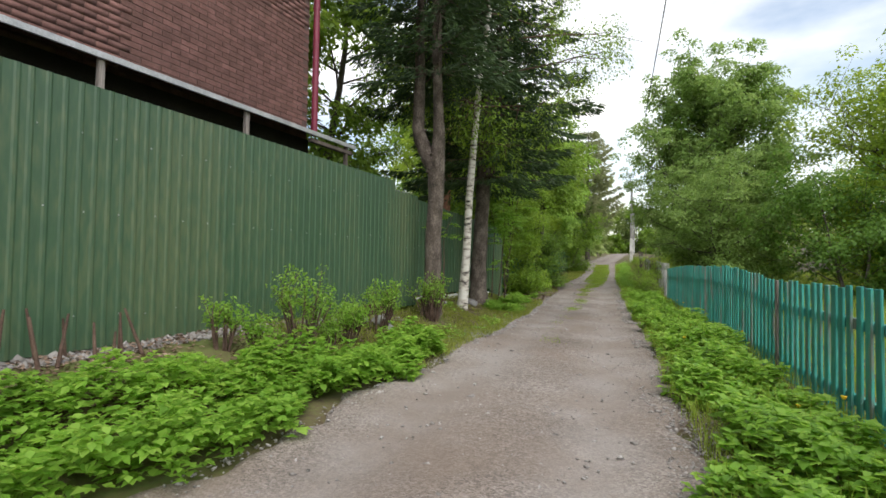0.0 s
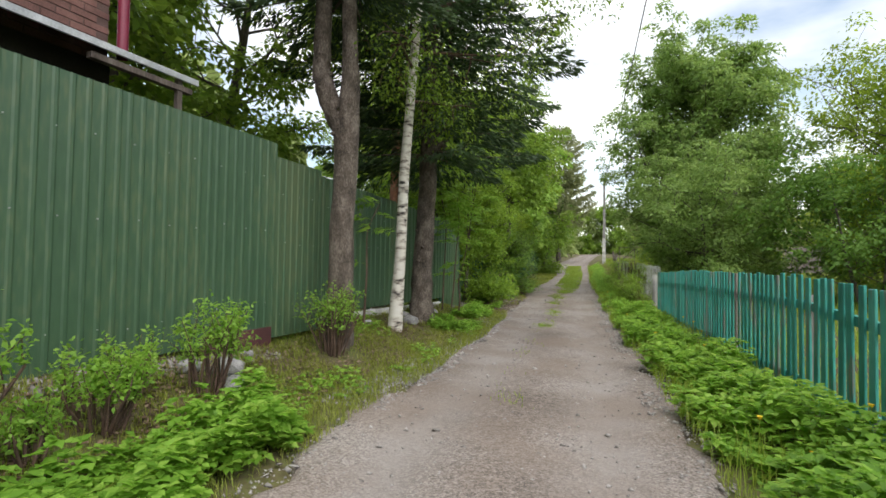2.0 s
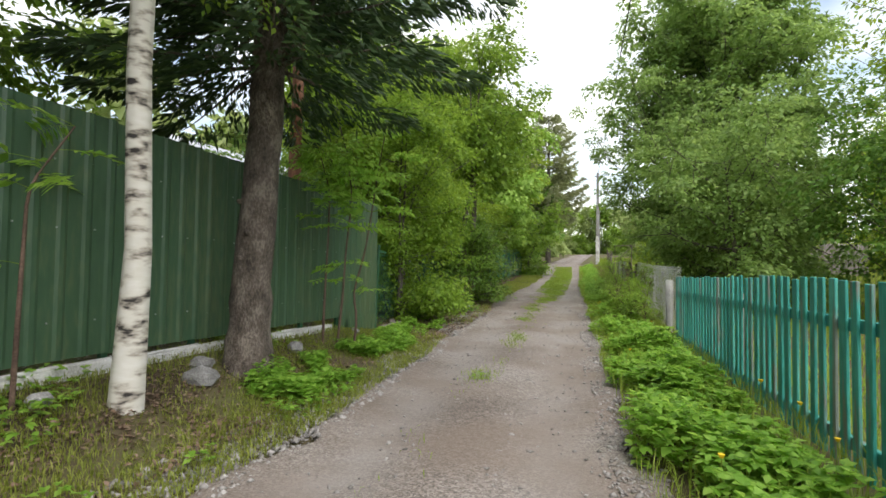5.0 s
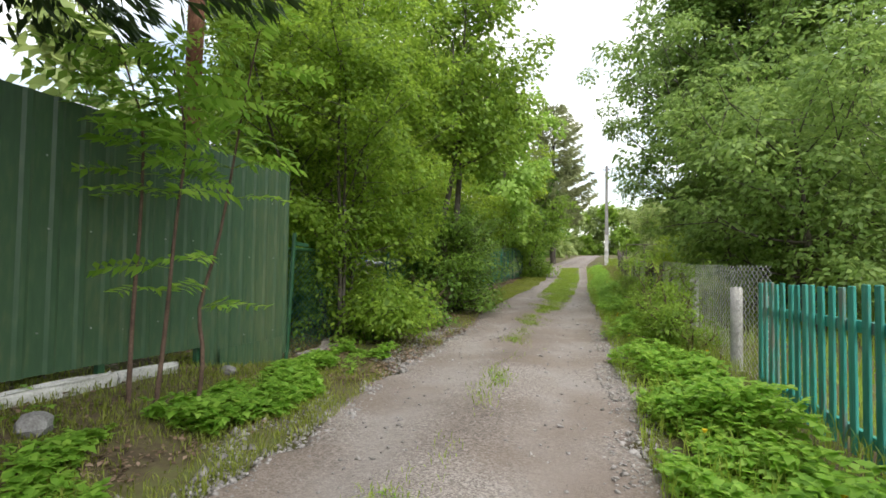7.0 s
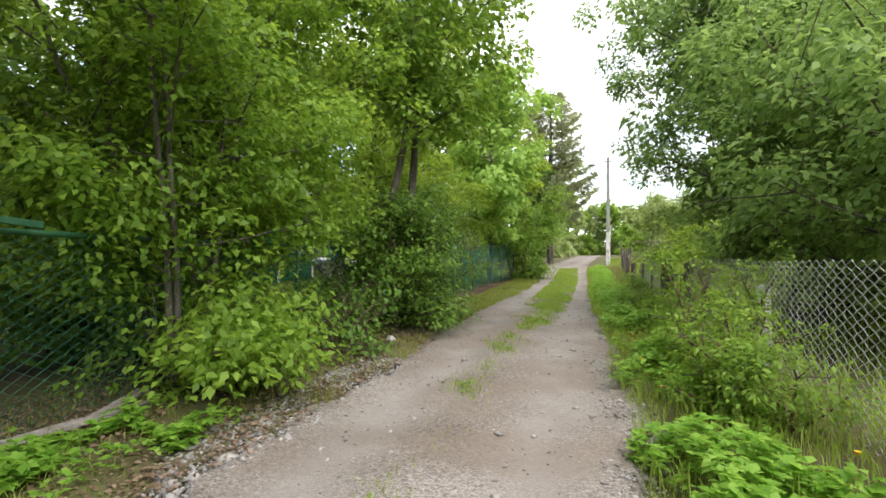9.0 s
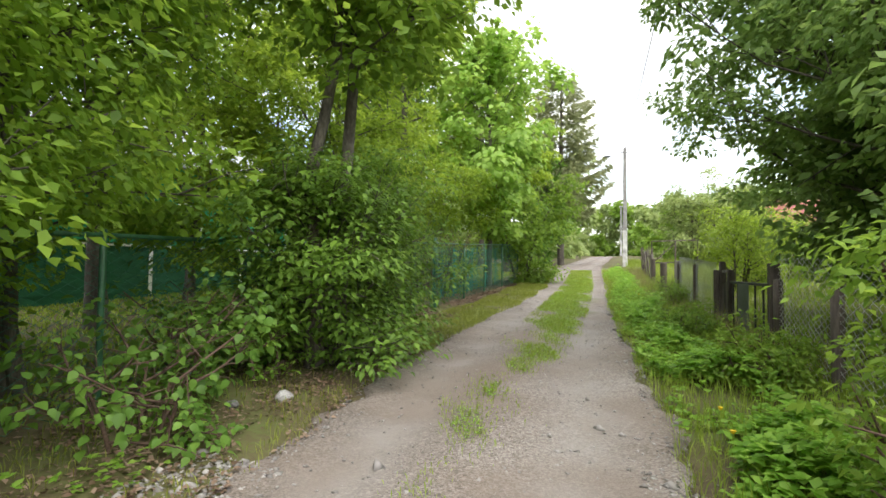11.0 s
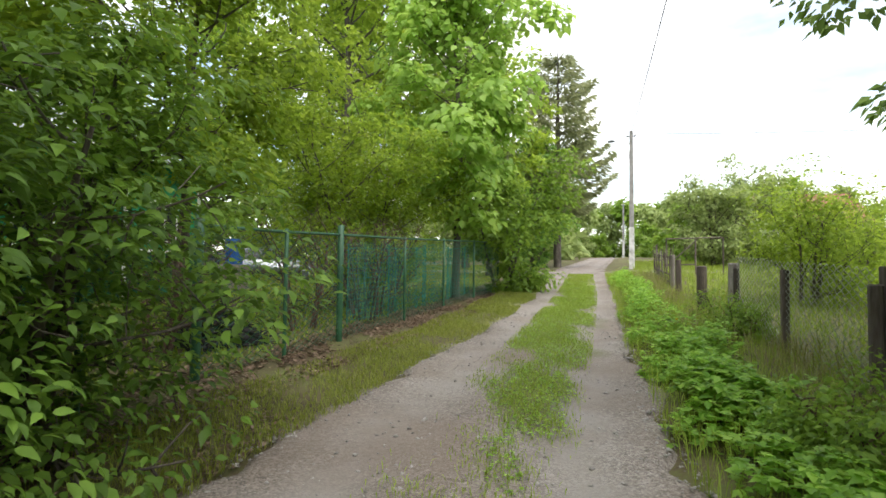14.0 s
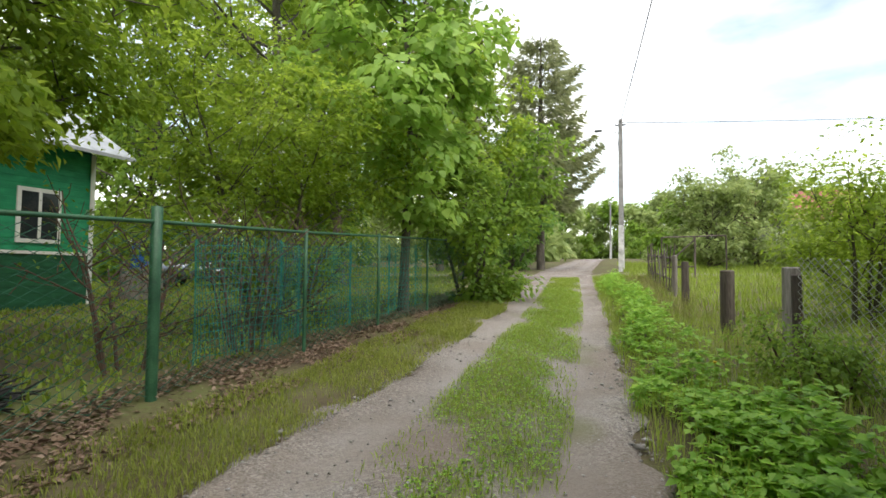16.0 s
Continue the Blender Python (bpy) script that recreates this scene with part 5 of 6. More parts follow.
# ---- utility pole and wires ----
def pole(x, y, h, r, label, lamp=False):
    z = gz(x, y)
    t = thing("utility_pole", label, "utility pole", (x, y, z), "utility poles")
    bm = box_bm(-r, r, -r, r, -0.3, h, 0.02)
    for v in bm.verts:
        if v.co.z > 1: v.co.x *= 0.65; v.co.y *= 0.65
    part("shaft", bm, POLE_GREY, t)
    bw = box_bm(-r - 0.004, r + 0.004, -r - 0.004, r + 0.004, -0.2, 2.5, 0.01)
    for v in bw.verts:
        if v.co.z > 1: v.co.x *= 0.9; v.co.y *= 0.9
    part("painted_base", bw, WHITEWASH, t, "whitewashed lower end")
    part("crossarm", box_bm(-0.28, 0.28, -0.03, 0.03, h - 0.35, h - 0.29, 0.005), BLACK_IRON, t)
    for dx in (-0.24, 0.24, 0.0):
        arr_part("insulator", tube([(dx, 0, h - 0.3), (dx, 0, h - 0.22), (dx, 0, h - 0.16)], [0.03, 0.045, 0.02], 8), WHITE_PAINT, t)
    if lamp:
        arr_part("lamp_arm", tube([(0, 0, h - 0.8), (-0.5, 0, h - 0.62), (-1.0, -0.1, h - 0.55)], 0.025, 6), GALV, t)
        part("lamp_head", box_bm(-1.35, -0.95, -0.2, 0.0, h - 0.62, h - 0.50, 0.03), GREYSHEET, t)
    return t


pole(-4.95, 57.0, 8.3, 0.15, "concrete utility pole with a small street lamp", True)
pole(-8.6, 104, 8.0, 0.14, "distant concrete utility pole")
pole(-10.9, 140, 8.0, 0.14, "distant concrete utility pole")


def wire(a, b, sag, label):
    s = np.linspace(0, 1, 30)
    p = np.array(a)[None] * (1 - s)[:, None] + np.array(b)[None] * s[:, None]
    p[:, 2] -= sag * 4 * s * (1 - s)
    tagged(arr_part("overhead_wire", tube(p, 0.017, 5), RUBBER), label, "wire", "overhead wires")


wire((-4.95, 57.0, 10.0), (2.7, -14.0, 9.0), 0.7, "black overhead wire above the lane")
wire((-4.95, 57.0, 10.0), (40.0, 66.0, 10.5), 0.6, "black overhead wire crossing the gardens")
wire((-4.95, 57.0, 10.0), (-8.6, 104, 12.2), 0.5, "black overhead wire along the far lane")

# ---- undergrowth ----
def scatter(rng, n, y0, y1, x_lo, x_hi, keep=None):
    y = rng.uniform(y0, y1, n)
    x = x_lo(y) + (x_hi(y) - x_lo(y)) * rng.uniform(0, 1, n)
    if keep is not None:
        k = keep(x, y)
        x, y = x[k], y[k]
    return np.column_stack([x, y, land(x, y)])


def stuff(name, geo, mat, label, category):
    return tagged(arr_part(name, geo, mat), label, category, kind="stuff")


rg = np.random.default_rng(77)
lo_edge = lambda d: (lambda y: road_x(y) - road_half(y) - d)
hi_edge = lambda d: (lambda y: road_x(y) + road_half(y) + d)


def herbs(n, y0, y1, xl, xh, h, size, keep=None):
    p = scatter(rg, n, y0, y1, xl, xh, keep)
    p[:, 2] += h * rg.uniform(0.15, 1.0, len(p)) * (0.85 + 0.75 * lumps(p[:, 0] * 2, p[:, 1] * 1.4))
    k = rg.uniform(size=len(p)) < 0.5
    return join(sprays(rg, p[k], size * 1.05, 5, 0.62, 0.12), sprays(rg, p[~k], size * 0.8, 3, 0.8, 0.3))


ragged = lambda y, k: 0.13 * np.sin(y * 2.7 + k) + 0.09 * np.sin(y * 6.1 + 2 * k) + 0.06 * np.sin(y * 13.0 + k)
bank_in = lambda y: road_x(y) - road_half(y) - np.interp(y, [-3, 2.5, 4, 6, 8.2], [2.1, 1.6, 1.15, 0.8, 0.3])
stuff("ground_elder", herbs(12500, -3, 6.7, bank_in, lambda y: lo_edge(-0.05)(y) + ragged(y, 1), 0.32, 0.074), LEAF_HERB, "fresh green ground elder covering the verge", "undergrowth")
stuff("ground_elder", join(herbs(14500, -1, 17, lambda y: hi_edge(0.06)(y) + ragged(y, 2), hi_edge(0.85), 0.29, 0.074), herbs(9500, 17, 32, lambda y: hi_edge(0.08)(y) + ragged(y, 3), hi_edge(0.8), 0.27, 0.075, lambda x, y: lumps(x * 1.3, y * 0.8) + rg.normal(0, 0.2, len(x)) > -0.25)), LEAF_HERB, "lush green weeds along the fence foot", "undergrowth")
stuff("ground_elder", herbs(7500, 29, 50, lambda y: hi_edge(0.12)(y) + ragged(y, 4), hi_edge(0.95), 0.32, 0.08, lambda x, y: lumps(x * 1.5, y) + rg.normal(0, 0.2, len(x)) > -0.05), LEAF_HERB, "lush green weeds along the old fences", "undergrowth")
stuff("ground_elder", herbs(5200, 12.6, 18.6, lo_edge(1.15), lo_edge(0.3), 0.18, 0.075, lambda x, y: (lumps(x, y) > -0.25)), LEAF_HERB, "low green weeds at the lane's edge", "undergrowth")
stuff("ground_elder", herbs(2600, 7, 14.5, lo_edge(2.0), lo_edge(0.1), 0.13, 0.062, lambda x, y: lumps(x, y) > 0.25), LEAF_HERB, "scattered weeds on the mossy bank", "undergrowth")

strip = scatter(rg, 95000, 8, 52, lambda y: strip_mid(y) - 0.62, lambda y: strip_mid(y) + 0.62, lambda x, y: strip_turf(x, y) + rg.normal(0, 0.32, len(x)) > 0.08)
strip[:, 2] += 0.012
stuff("grass_strip", blades(rg, strip, 0.07, 0.007, 0.9), GRASS, "tufts of short grass between the wheel tracks", "grass")
low = scatter(rg, 40000, 8, 46, lambda y: strip_mid(y) - 0.55, lambda y: strip_mid(y) + 0.55, lambda x, y: (strip_turf(x, y) > 0.1) & (rg.uniform(size=len(x)) < 0.5))
low[:, 2] += rg.uniform(0.015, 0.05, len(low))
stuff("clover", sprays(rg, low, 0.026, 3, 0.6), LEAF_HERB, "low clover and plantain between the wheel tracks", "undergrowth")
stuff("grass", blades(rg, scatter(rg, 46000, -3, 52, hi_edge(-0.1), hi_edge(1.7)), 0.22, 0.007, 0.7), GRASS, "long green grass on the verge", "grass")
stuff("grass", blades(rg, scatter(rg, 56000, 5, 17.5, lo_edge(2.1), lo_edge(-0.1), lambda x, y: lumps(x, y) + rg.normal(0, 0.3, len(x)) > -0.4), 0.085, 0.008, 0.9), GRASS_VERGE, "thin mossy grass on the bank", "grass")
stuff("grass", blades(rg, scatter(rg, 62000, 26.0, 50, lo_edge(1.1), lo_edge(-0.15), lambda x, y: lumps(x, y) + rg.normal(0, 0.35, len(x)) > -0.45), 0.09, 0.008, 0.9), GRASS_VERGE, "short grass on the verge by the garden fence", "grass")
stuff("lawn", blades(rg, scatter(rg, 60000, 22, 62, lambda y: 0 * y - 28, lambda y: road_x(y) - 3.4), 0.11, 0.045, 0.8, True), GRASS, "mown garden lawn", "grass")
stuff("meadow_grass", blades(rg, scatter(rg, 90000, 1, 70, lambda y: road_x(y) + 3.0, lambda y: 0 * y + 20), 0.34, 0.026, 0.7, True), GRASS, "tall meadow grass in the gardens", "grass")
stuff("dry_grass", blades(rg, scatter(rg, 9000, 18.5, 48, hi_edge(0.9), hi_edge(1.7), lambda x, y: lumps(x, y) > 0.1), 0.45, 0.006, 0.9), GRASS_DRY, "dry straw-coloured grass along the old fence", "grass")

stuff("grass", blades(rg, scatter(rg, 9000, 16.5, 27, lo_edge(2.7), lo_edge(-0.1), lambda x, y: lumps(x * 1.5, y) + rg.normal(0, 0.3, len(x)) > 0.0), 0.12, 0.007, 0.9), GRASS_VERGE, "thin shaded grass under the shrubs", "grass")
stuff("ground_elder", herbs(1300, 17, 24, lo_edge(1.8), lo_edge(0.3), 0.16, 0.06, lambda x, y: lumps(x * 2, y) > 0.3), LEAF_HERB, "scattered weeds under the shrubs", "undergrowth")

# dead leaves
def litter(n, y0, y1, xl, xh, size=0.06):
    p = scatter(rg, n, y0, y1, xl, xh, lambda x, y: lumps(x * 2, y * 1.5) + rg.normal(0, 0.35, len(x)) > -0.1)
    p[:, 2] += rg.uniform(0.006, 0.04, len(p))
    return leaves(rg, p, size, 0.6, 1.2)


stuff("leaf_litter", join(litter(24000, 25.5, 42, lambda y: np.interp(y, [27, 42], [-8.2, -8.8]), lambda y: np.interp(y, [27, 42], [-6.6, -7.5])), litter(11000, 2, 12, lambda y: 0 * y - 5.05, lambda y: 0 * y - 3.7, 0.05),
                          litter(22000, 17.0, 28, lo_edge(2.8), lo_edge(-0.12), 0.05), litter(8000, 11, 17.3, lo_edge(2.4), lo_edge(0.3), 0.045)), LITTER, "brown fallen leaves under the fences and shrubs", "leaves")


# loose stones on the lane
def stones(rng, p, size):
    n = len(p)
    o = np.array([[1, 0, 0], [0, 1, 0], [-1, 0, 0], [0, -1, 0], [0, 0, 1], [0.2, 0.1, -0.8]], float)
    s = size * rng.lognormal(0, 0.45, n)
    v = o[None] * (1 + rng.normal(0, 0.22, (n, 6, 3))) * (s[:, None, None] * np.array([1, 0.8, 0.55]))
    v += rng.normal(0, 0.2, (n, 6, 3)) * s[:, None, None]
    a = rng.uniform(0, 6.28, n)
    c, q = np.cos(a)[:, None], np.sin(a)[:, None]
    v = np.stack([v[..., 0] * c - v[..., 1] * q, v[..., 0] * q + v[..., 1] * c, v[..., 2]], -1) + p[:, None]
    f = np.array([[0, 1, 4], [1, 2, 4], [2, 3, 4], [3, 0, 4], [1, 0, 5], [2, 1, 5], [3, 2, 5], [0, 3, 5]])
    return v.reshape(-1, 3), (np.arange(n)[:, None, None] * 6 + f[None]).reshape(-1, 3)


def on_road(n, y0, y1, weight):
    y = rg.uniform(y0, y1, n); u = rg.uniform(-1, 1, n)
    k = rg.uniform(size=n) < weight(u, y)
    y, u = y[k], u[k]
    x = road_x(y) + u * road_half(y)
    return np.column_stack([x, y, base_z(y) + 0.010 - 0.022 * np.exp(-((np.abs(u) - 0.52) / 0.2) ** 2)])


LOOSE = leafy("loose_stone", (0.13, 0.12, 0.112), (0.25, 0.236, 0.224), (0.42, 0.40, 0.385), trans=0.0, rough=0.95)
pw = lambda u, y: 0.10 + 0.9 * np.exp(-(u / 0.22) ** 2) * (lumps(u * 3, y * 0.8) > -0.2) + 0.8 * (np.abs(u) > 0.86)
stuff("loose_gravel", stones(rg, on_road(48000, 0, 36, pw), 0.0115), LOOSE, "loose grey crushed stone on the lane", "gravel")
edge_p = scatter(rg, 9000, 7.5, 22, lo_edge(0.5), lo_edge(-0.25), lambda x, y: lumps(x, y) > -0.45)
stuff("edge_gravel", stones(rg, edge_p, 0.018), LOOSE, "grey crushed stone washed to the lane's edge", "gravel")
edge_r = scatter(rg, 8000, 1, 24, hi_edge(-0.32), hi_edge(0.12), lambda x, y: lumps(x, y * 0.7) + rg.normal(0, 0.2, len(x)) > -0.2)
edge_r[:, 2] += 0.01
stuff("edge_gravel", stones(rg, edge_r, 0.011), LOOSE, "grey crushed stone beside the weedy verge", "gravel")
rub = scatter(rg, 3000, 0, 8.4, lambda y: 0 * y - 5.12, lambda y: 0 * y - 4.72)
stuff("rubble", stones(rg, rub, 0.028), LOOSE, "pale grey rubble along the fence foot", "rubble")

# ---- clipped shrubs and stakes by the green fence ----
def clipped_shrub(x, y, h, seed, n=22, spread=0.30, tuft=900, leaf=0.05):
    rng = np.random.default_rng(seed)
    t = thing("clipped_shrub", "clipped shrub of brown stems with fresh leafy tops", "shrub", (x, y, gz(x, y)), "clipped shrubs")
    wood, tops = [], []
    for i in range(n):
        a = rng.uniform(0, 6.28); r = spread * math.sqrt(rng.uniform())
        hh = h * rng.uniform(0.45, 0.75)
        p = limb_path(rng, (0.4 * r * math.cos(a), 0.4 * r * math.sin(a), -0.05), (0.9 * r * math.cos(a) / h, 0.9 * r * math.sin(a) / h, 1), hh, 5, 0.0, 0.07)
        wood.append(tube(p, np.linspace(0.014, 0.009, 5), 5))
        tops.append(p[4:])
        for _ in range(2):
            q = limb_path(rng, p[rng.integers(3, 5)], rng.normal(0, 0.4, 3) + np.array([0, 0, 1]), h * rng.uniform(0.2, 0.42), 4, 0, 0.1)
            wood.append(tube(q, np.linspace(0.006, 0.003, 4), 4)); tops.append(q[1:])
    tops = np.concatenate(tops)
    c = tops[rng.integers(0, len(tops), tuft)] + rng.normal(0, 0.035, (tuft, 3))
    arr_part("woody_base", join(*wood), TWIG, t)
    arr_part("foliage", leaves(rng, c, leaf, 0.5, 0.2), LEAF_HERB, t)


for k, (x, y, h) in enumerate([(-4.15, 4.9, 0.98), (-4.2, 5.85, 0.66), (-4.3, 6.85, 0.85), (-4.15, 4.25, 0.55), (-4.45, 4.0, 0.6), (-4.05, 5.3, 0.5), (-4.5, 6.3, 0.5), (-4.5, 9.1, 0.95)]):
    clipped_shrub(x, y, h, 500 + k, n=30 if k == 7 else 18 if h > 0.6 else 10, spread=0.3 if h > 0.6 else 0.2, tuft=1500 if h > 0.6 else 600, leaf=0.048)


def stake(x, y, h, tilt, az):
    z = gz(x, y)
    d = (math.sin(tilt) * math.cos(az), math.sin(tilt) * math.sin(az), math.cos(tilt))
    p = [(x + d[0] * s, y + d[1] * s, z + d[2] * s) for s in (-0.1, 0.3 * h, 0.7 * h, h)]
    tagged(arr_part("cut_stem", tube(p, [0.022, 0.018, 0.014, 0.011], 6), TWIG), "bare brown cut stem by the fence foot", "stem", "cut stems")


_r = random.Random(3)
for k in range(11):
    stake(-4.75 + _r.uniform(-0.12, 0.22), 2.1 + k * 0.11 + _r.uniform(-0.04, 0.04), _r.uniform(0.25, 0.5), _r.uniform(0, 0.35), _r.uniform(0, 6.28))


def boulder(x, y, r, seed, label="grey mossy fieldstone at the tree's foot"):
    rng = random.Random(seed)
    bm = bmesh.new()
    bmesh.ops.create_icosphere(bm, subdivisions=2, radius=1)
    for v in bm.verts:
        v.co *= 1 + rng.uniform(-0.14, 0.12)
        v.co = Vector((v.co.x * r, v.co.y * r * 0.8, v.co.z * r * 0.65))
    ob = part("fieldstone", bm, STONE)
    ob.location = (x, y, gz(x, y) + r * 0.3)
    ob.rotation_euler = (0, 0, rng.uniform(0, 6))
    tagged(ob, label, "stone", "fieldstones")


for k, (x, y, r) in enumerate([(-5.0, 12.45, 0.17), (-5.25, 12.7, 0.13), (-5.15, 11.1, 0.1), (-5.3, 14.3, 0.14), (-5.6, 17.4, 0.1), (-4.9, 8.0, 0.09), (-5.6, 16.3, 0.09), (-5.85, 23.3, 0.1), (-6.1, 22.9, 0.07), (-4.55, 7.35, 0.2), (-4.3, 7.15, 0.13), (-4.75, 7.05, 0.12)]):
    boulder(x, y, r, 40 + k)
patch_sheet = part("metal_patch", sheet_bm(1.1, 0.02, 0.52), SHEET)
patch_sheet.matrix_world = Matrix.Translation((-5.765, 16.35, 0)) @ Matrix.Rotation(0.06, 4, "Z")
tagged(patch_sheet, "low green corrugated patch at the fence's foot", "metal sheet")


def dandelion(x, y, h):
    z = gz(x, y)
    t = thing("dandelion", "yellow dandelion flower in the verge", "flower", (x, y, z), "dandelions")
    arr_part("stalk", tube([(0, 0, 0), (0.01, 0, h * 0.6), (0.015, 0.01, h)], 0.003, 4), GRASS, t)
    bm = bmesh.new()
    bmesh.ops.create_cone(bm, cap_ends=True, segments=10, radius1=0.009, radius2=0.018, depth=0.02, matrix=Matrix.Translation((0.015, 0.01, h + 0.008)))
    part("bloom", bm, FLOWER, t)


for k in range(46):
    y = _r.uniform(2, 36)
    if k < 30:
        x = float(road_x(y) + road_half(y)) + _r.uniform(0.15, 1.0)
    elif k < 38:
        y = _r.uniform(3, 16); x = float(road_x(y) + road_half(y)) + _r.uniform(0.2, 0.9)
    else:
        y = _r.uniform(4, 16); x = 1.2 - 0.12 * y + _r.uniform(1.0, 3.0)
    dandelion(x, y, _r.uniform(0.12, 0.34) if k < 30 else 0.1)


# ---- verge shrubs by the chain-link fence ----
for k, (x, y, h, r) in enumerate([(-1.2, 21.7, 1.15, 0.6), (-1.05, 20.3, 0.7, 0.45), (-1.75, 24.9, 0.45, 0.4), (-2.2, 33.0, 0.38, 0.4), (-2.1, 28.2, 0.4, 0.35)]):
    tree("verge_shrub", "leggy green bramble against the wire fence", "shrub", x, y, h, 0.014, 0.1, r, 0.055, 5200, LEAF_TREE, TWIG, 600 + k, limbs=18, stems=5, clump=0.11, aspect=0.45, elev=(0, 0.9), group="verge shrubs")


# ---- old gate, posts and slat fence ----
def old_gate():
    t = thing("iron_gate", "old dark iron gate with a sheet-metal panel", "gate", (-1.4, 28.6, gz(-1.4, 28.6)))
    inv = Matrix.Translation(-t.location)
    d = (-0.30 / 3.0)
    def X(y): return -1.22 + d * (y - 26.9)
    def put(n, bm, m, y, lab=""):
        p = part(n, bm, m, t, lab)
        p.matrix_basis = inv @ Matrix.Translation((X(y), y, 0)) @ Matrix.Rotation(0.1, 4, "Z")
        return p
    for y, h, r in ((26.9, 1.62, 0.06), (29.25, 1.55, 0.05), (29.85, 1.7, 0.05)):
        put("gate_post", box_bm(-r, r, -r, r, 0.1, h, 0.01), WOOD_DARK, y)
    for z in (0.5, 1.34):
        put("gate_rail", box_bm(-0.015, 0.015, 0, 2.3, z - 0.02, z + 0.02, 0.004), BLACK_IRON, 26.95)
    for y in (27.35, 27.75, 28.75, 29.05):
        put("gate_bar", box_bm(-0.012, 0.012, -0.012, 0.012, 0.42, 1.36, 0.003), BLACK_IRON, y)
    put("gate_panel", box_bm(-0.03, -0.018, 0, 0.62, 0.40, 1.33, 0.003), GREYSHEET, 28.0, "dull grey-green sheet-metal panel")
    for k in range(4):
        put("gate_board", box_bm(-0.012, 0.012, -0.06, 0.06, 0.45, 1.36 - 0.02 * k, 0.004), WOOD_DARK, 29.38 + 0.125 * k)
    put("gate_board", box_bm(-0.012, 0.012, -0.3, 0.3, 1.5, 1.55, 0.004), WOOD_GREY, 29.55)


old_gate()


def wood_post(x, y, h, r, mat, label, tilt=0.0):
    bm = bmesh.new()
    bmesh.ops.create_cone(bm, cap_ends=True, segments=9, radius1=r * 1.08, radius2=r * 0.92, depth=h + 0.3, matrix=Matrix.Translation((0, 0, (h - 0.3) / 2)))
    rr = random.Random(int(x * 100 + y * 10))
    for v in bm.verts:
        v.co.x += rr.uniform(-0.012, 0.012); v.co.y += rr.uniform(-0.012, 0.012)
    bmesh.ops.bevel(bm, geom=[e for e in bm.edges if e.verts[0].co.z > h - 0.05 and e.verts[1].co.z > h - 0.05], offset=0.015, segments=1, affect="EDGES")
    ob = part("fence_post", bm, mat)
    ob.matrix_world = Matrix.Translation((x, y, gz(x, y))) @ Matrix.Rotation(tilt, 4, "X")
    tagged(ob, label, "post", "old fence posts")
    return ob


wood_post(-2.14, 34.3, 1.05, 0.085, WOOD_GREY, "thick grey weathered wooden post with rusty wire")
wood_post(-2.5, 36.4, 0.95, 0.10, WOOD_DARK, "rough brown stump-like wooden post", 0.05)
wood_post(-2.85, 40.0, 1.0, 0.08, WOOD_DARK, "brown weathered wooden post", -0.04)
wood_post(-2.95, 42.6, 1.1, 0.07, WOOD_GREY, "grey weathered wooden post", 0.03)


def slat_fence():
    t = thing("slat_fence", "leaning fence of dark weathered slats", "fence", (-3.2, 46, gz(-3.2, 46)))
    inv = Matrix.Translation(-t.location)
    rng = random.Random(5)
    bm = box_bm(-0.012, 0.012, -0.06, 0.06, 0, 1, 0.004)
    me = bpy.data.meshes.new("slat"); bm.to_mesh(me); bm.free(); me.materials.append(WOOD_DARK)
    me2 = me.copy(); me2.materials.clear(); me2.materials.append(WOOD_GREY)
    y = 43.0
    while y < 50:
        x = -3.0 - 0.09 * (y - 43)
        share("slat", me if rng.random() < 0.7 else me2, t, inv @ Matrix.Translation((x, y, gz(x, y) + 0.05)) @ Matrix.Rotation(rng.uniform(-0.12, 0.12), 4, "X") @ Matrix.Rotation(rng.uniform(-0.1, 0.1), 4, "Y") @ Matrix.Diagonal((1, rng.uniform(0.7, 1.2), rng.uniform(1.0, 1.4), 1)))
        y += rng.uniform(0.16, 0.34)
    for z in (0.4, 1.0):
        o = arr_part("rail", tube([(-2.95, 43, gz(-3, 43) + z), (-3.6, 50, gz(-3.6, 50) + z)], 0.03, 5), WOOD_DARK, t)
        o.matrix_basis = inv


slat_fence()


def field_gate():
    z = gz(-1.8, 50)
    t = thing("field_gate", "pale metal pipe gate frame with a diagonal brace", "gate", (-1.8, 50, z))
    def bar(n, a, b, r=0.03):
        arr_part(n, tube([a, ((a[0] + b[0]) / 2, (a[1] + b[1]) / 2, (a[2] + b[2]) / 2), b], r, 6), WOOD_DARK, t)
    bar("frame_bar", (-1.3, 0, 1.7), (1.0, 0.2, 1.75)); bar("frame_bar", (-1.3, 0, 0.1), (-1.3, 0, 1.7)); bar("frame_bar", (1.0, 0.2, 0.1), (1.0, 0.2, 1.75))
    bar("brace", (-1.25, 0, 0.5), (-0.1, 0.1, 1.6)); bar("frame_bar", (-0.1, 0.1, 0.1), (-0.1, 0.1, 1.7), 0.04); bar("frame_bar", (-1.3, 0, 0.5), (-0.1, 0.1, 0.55))


field_gate()


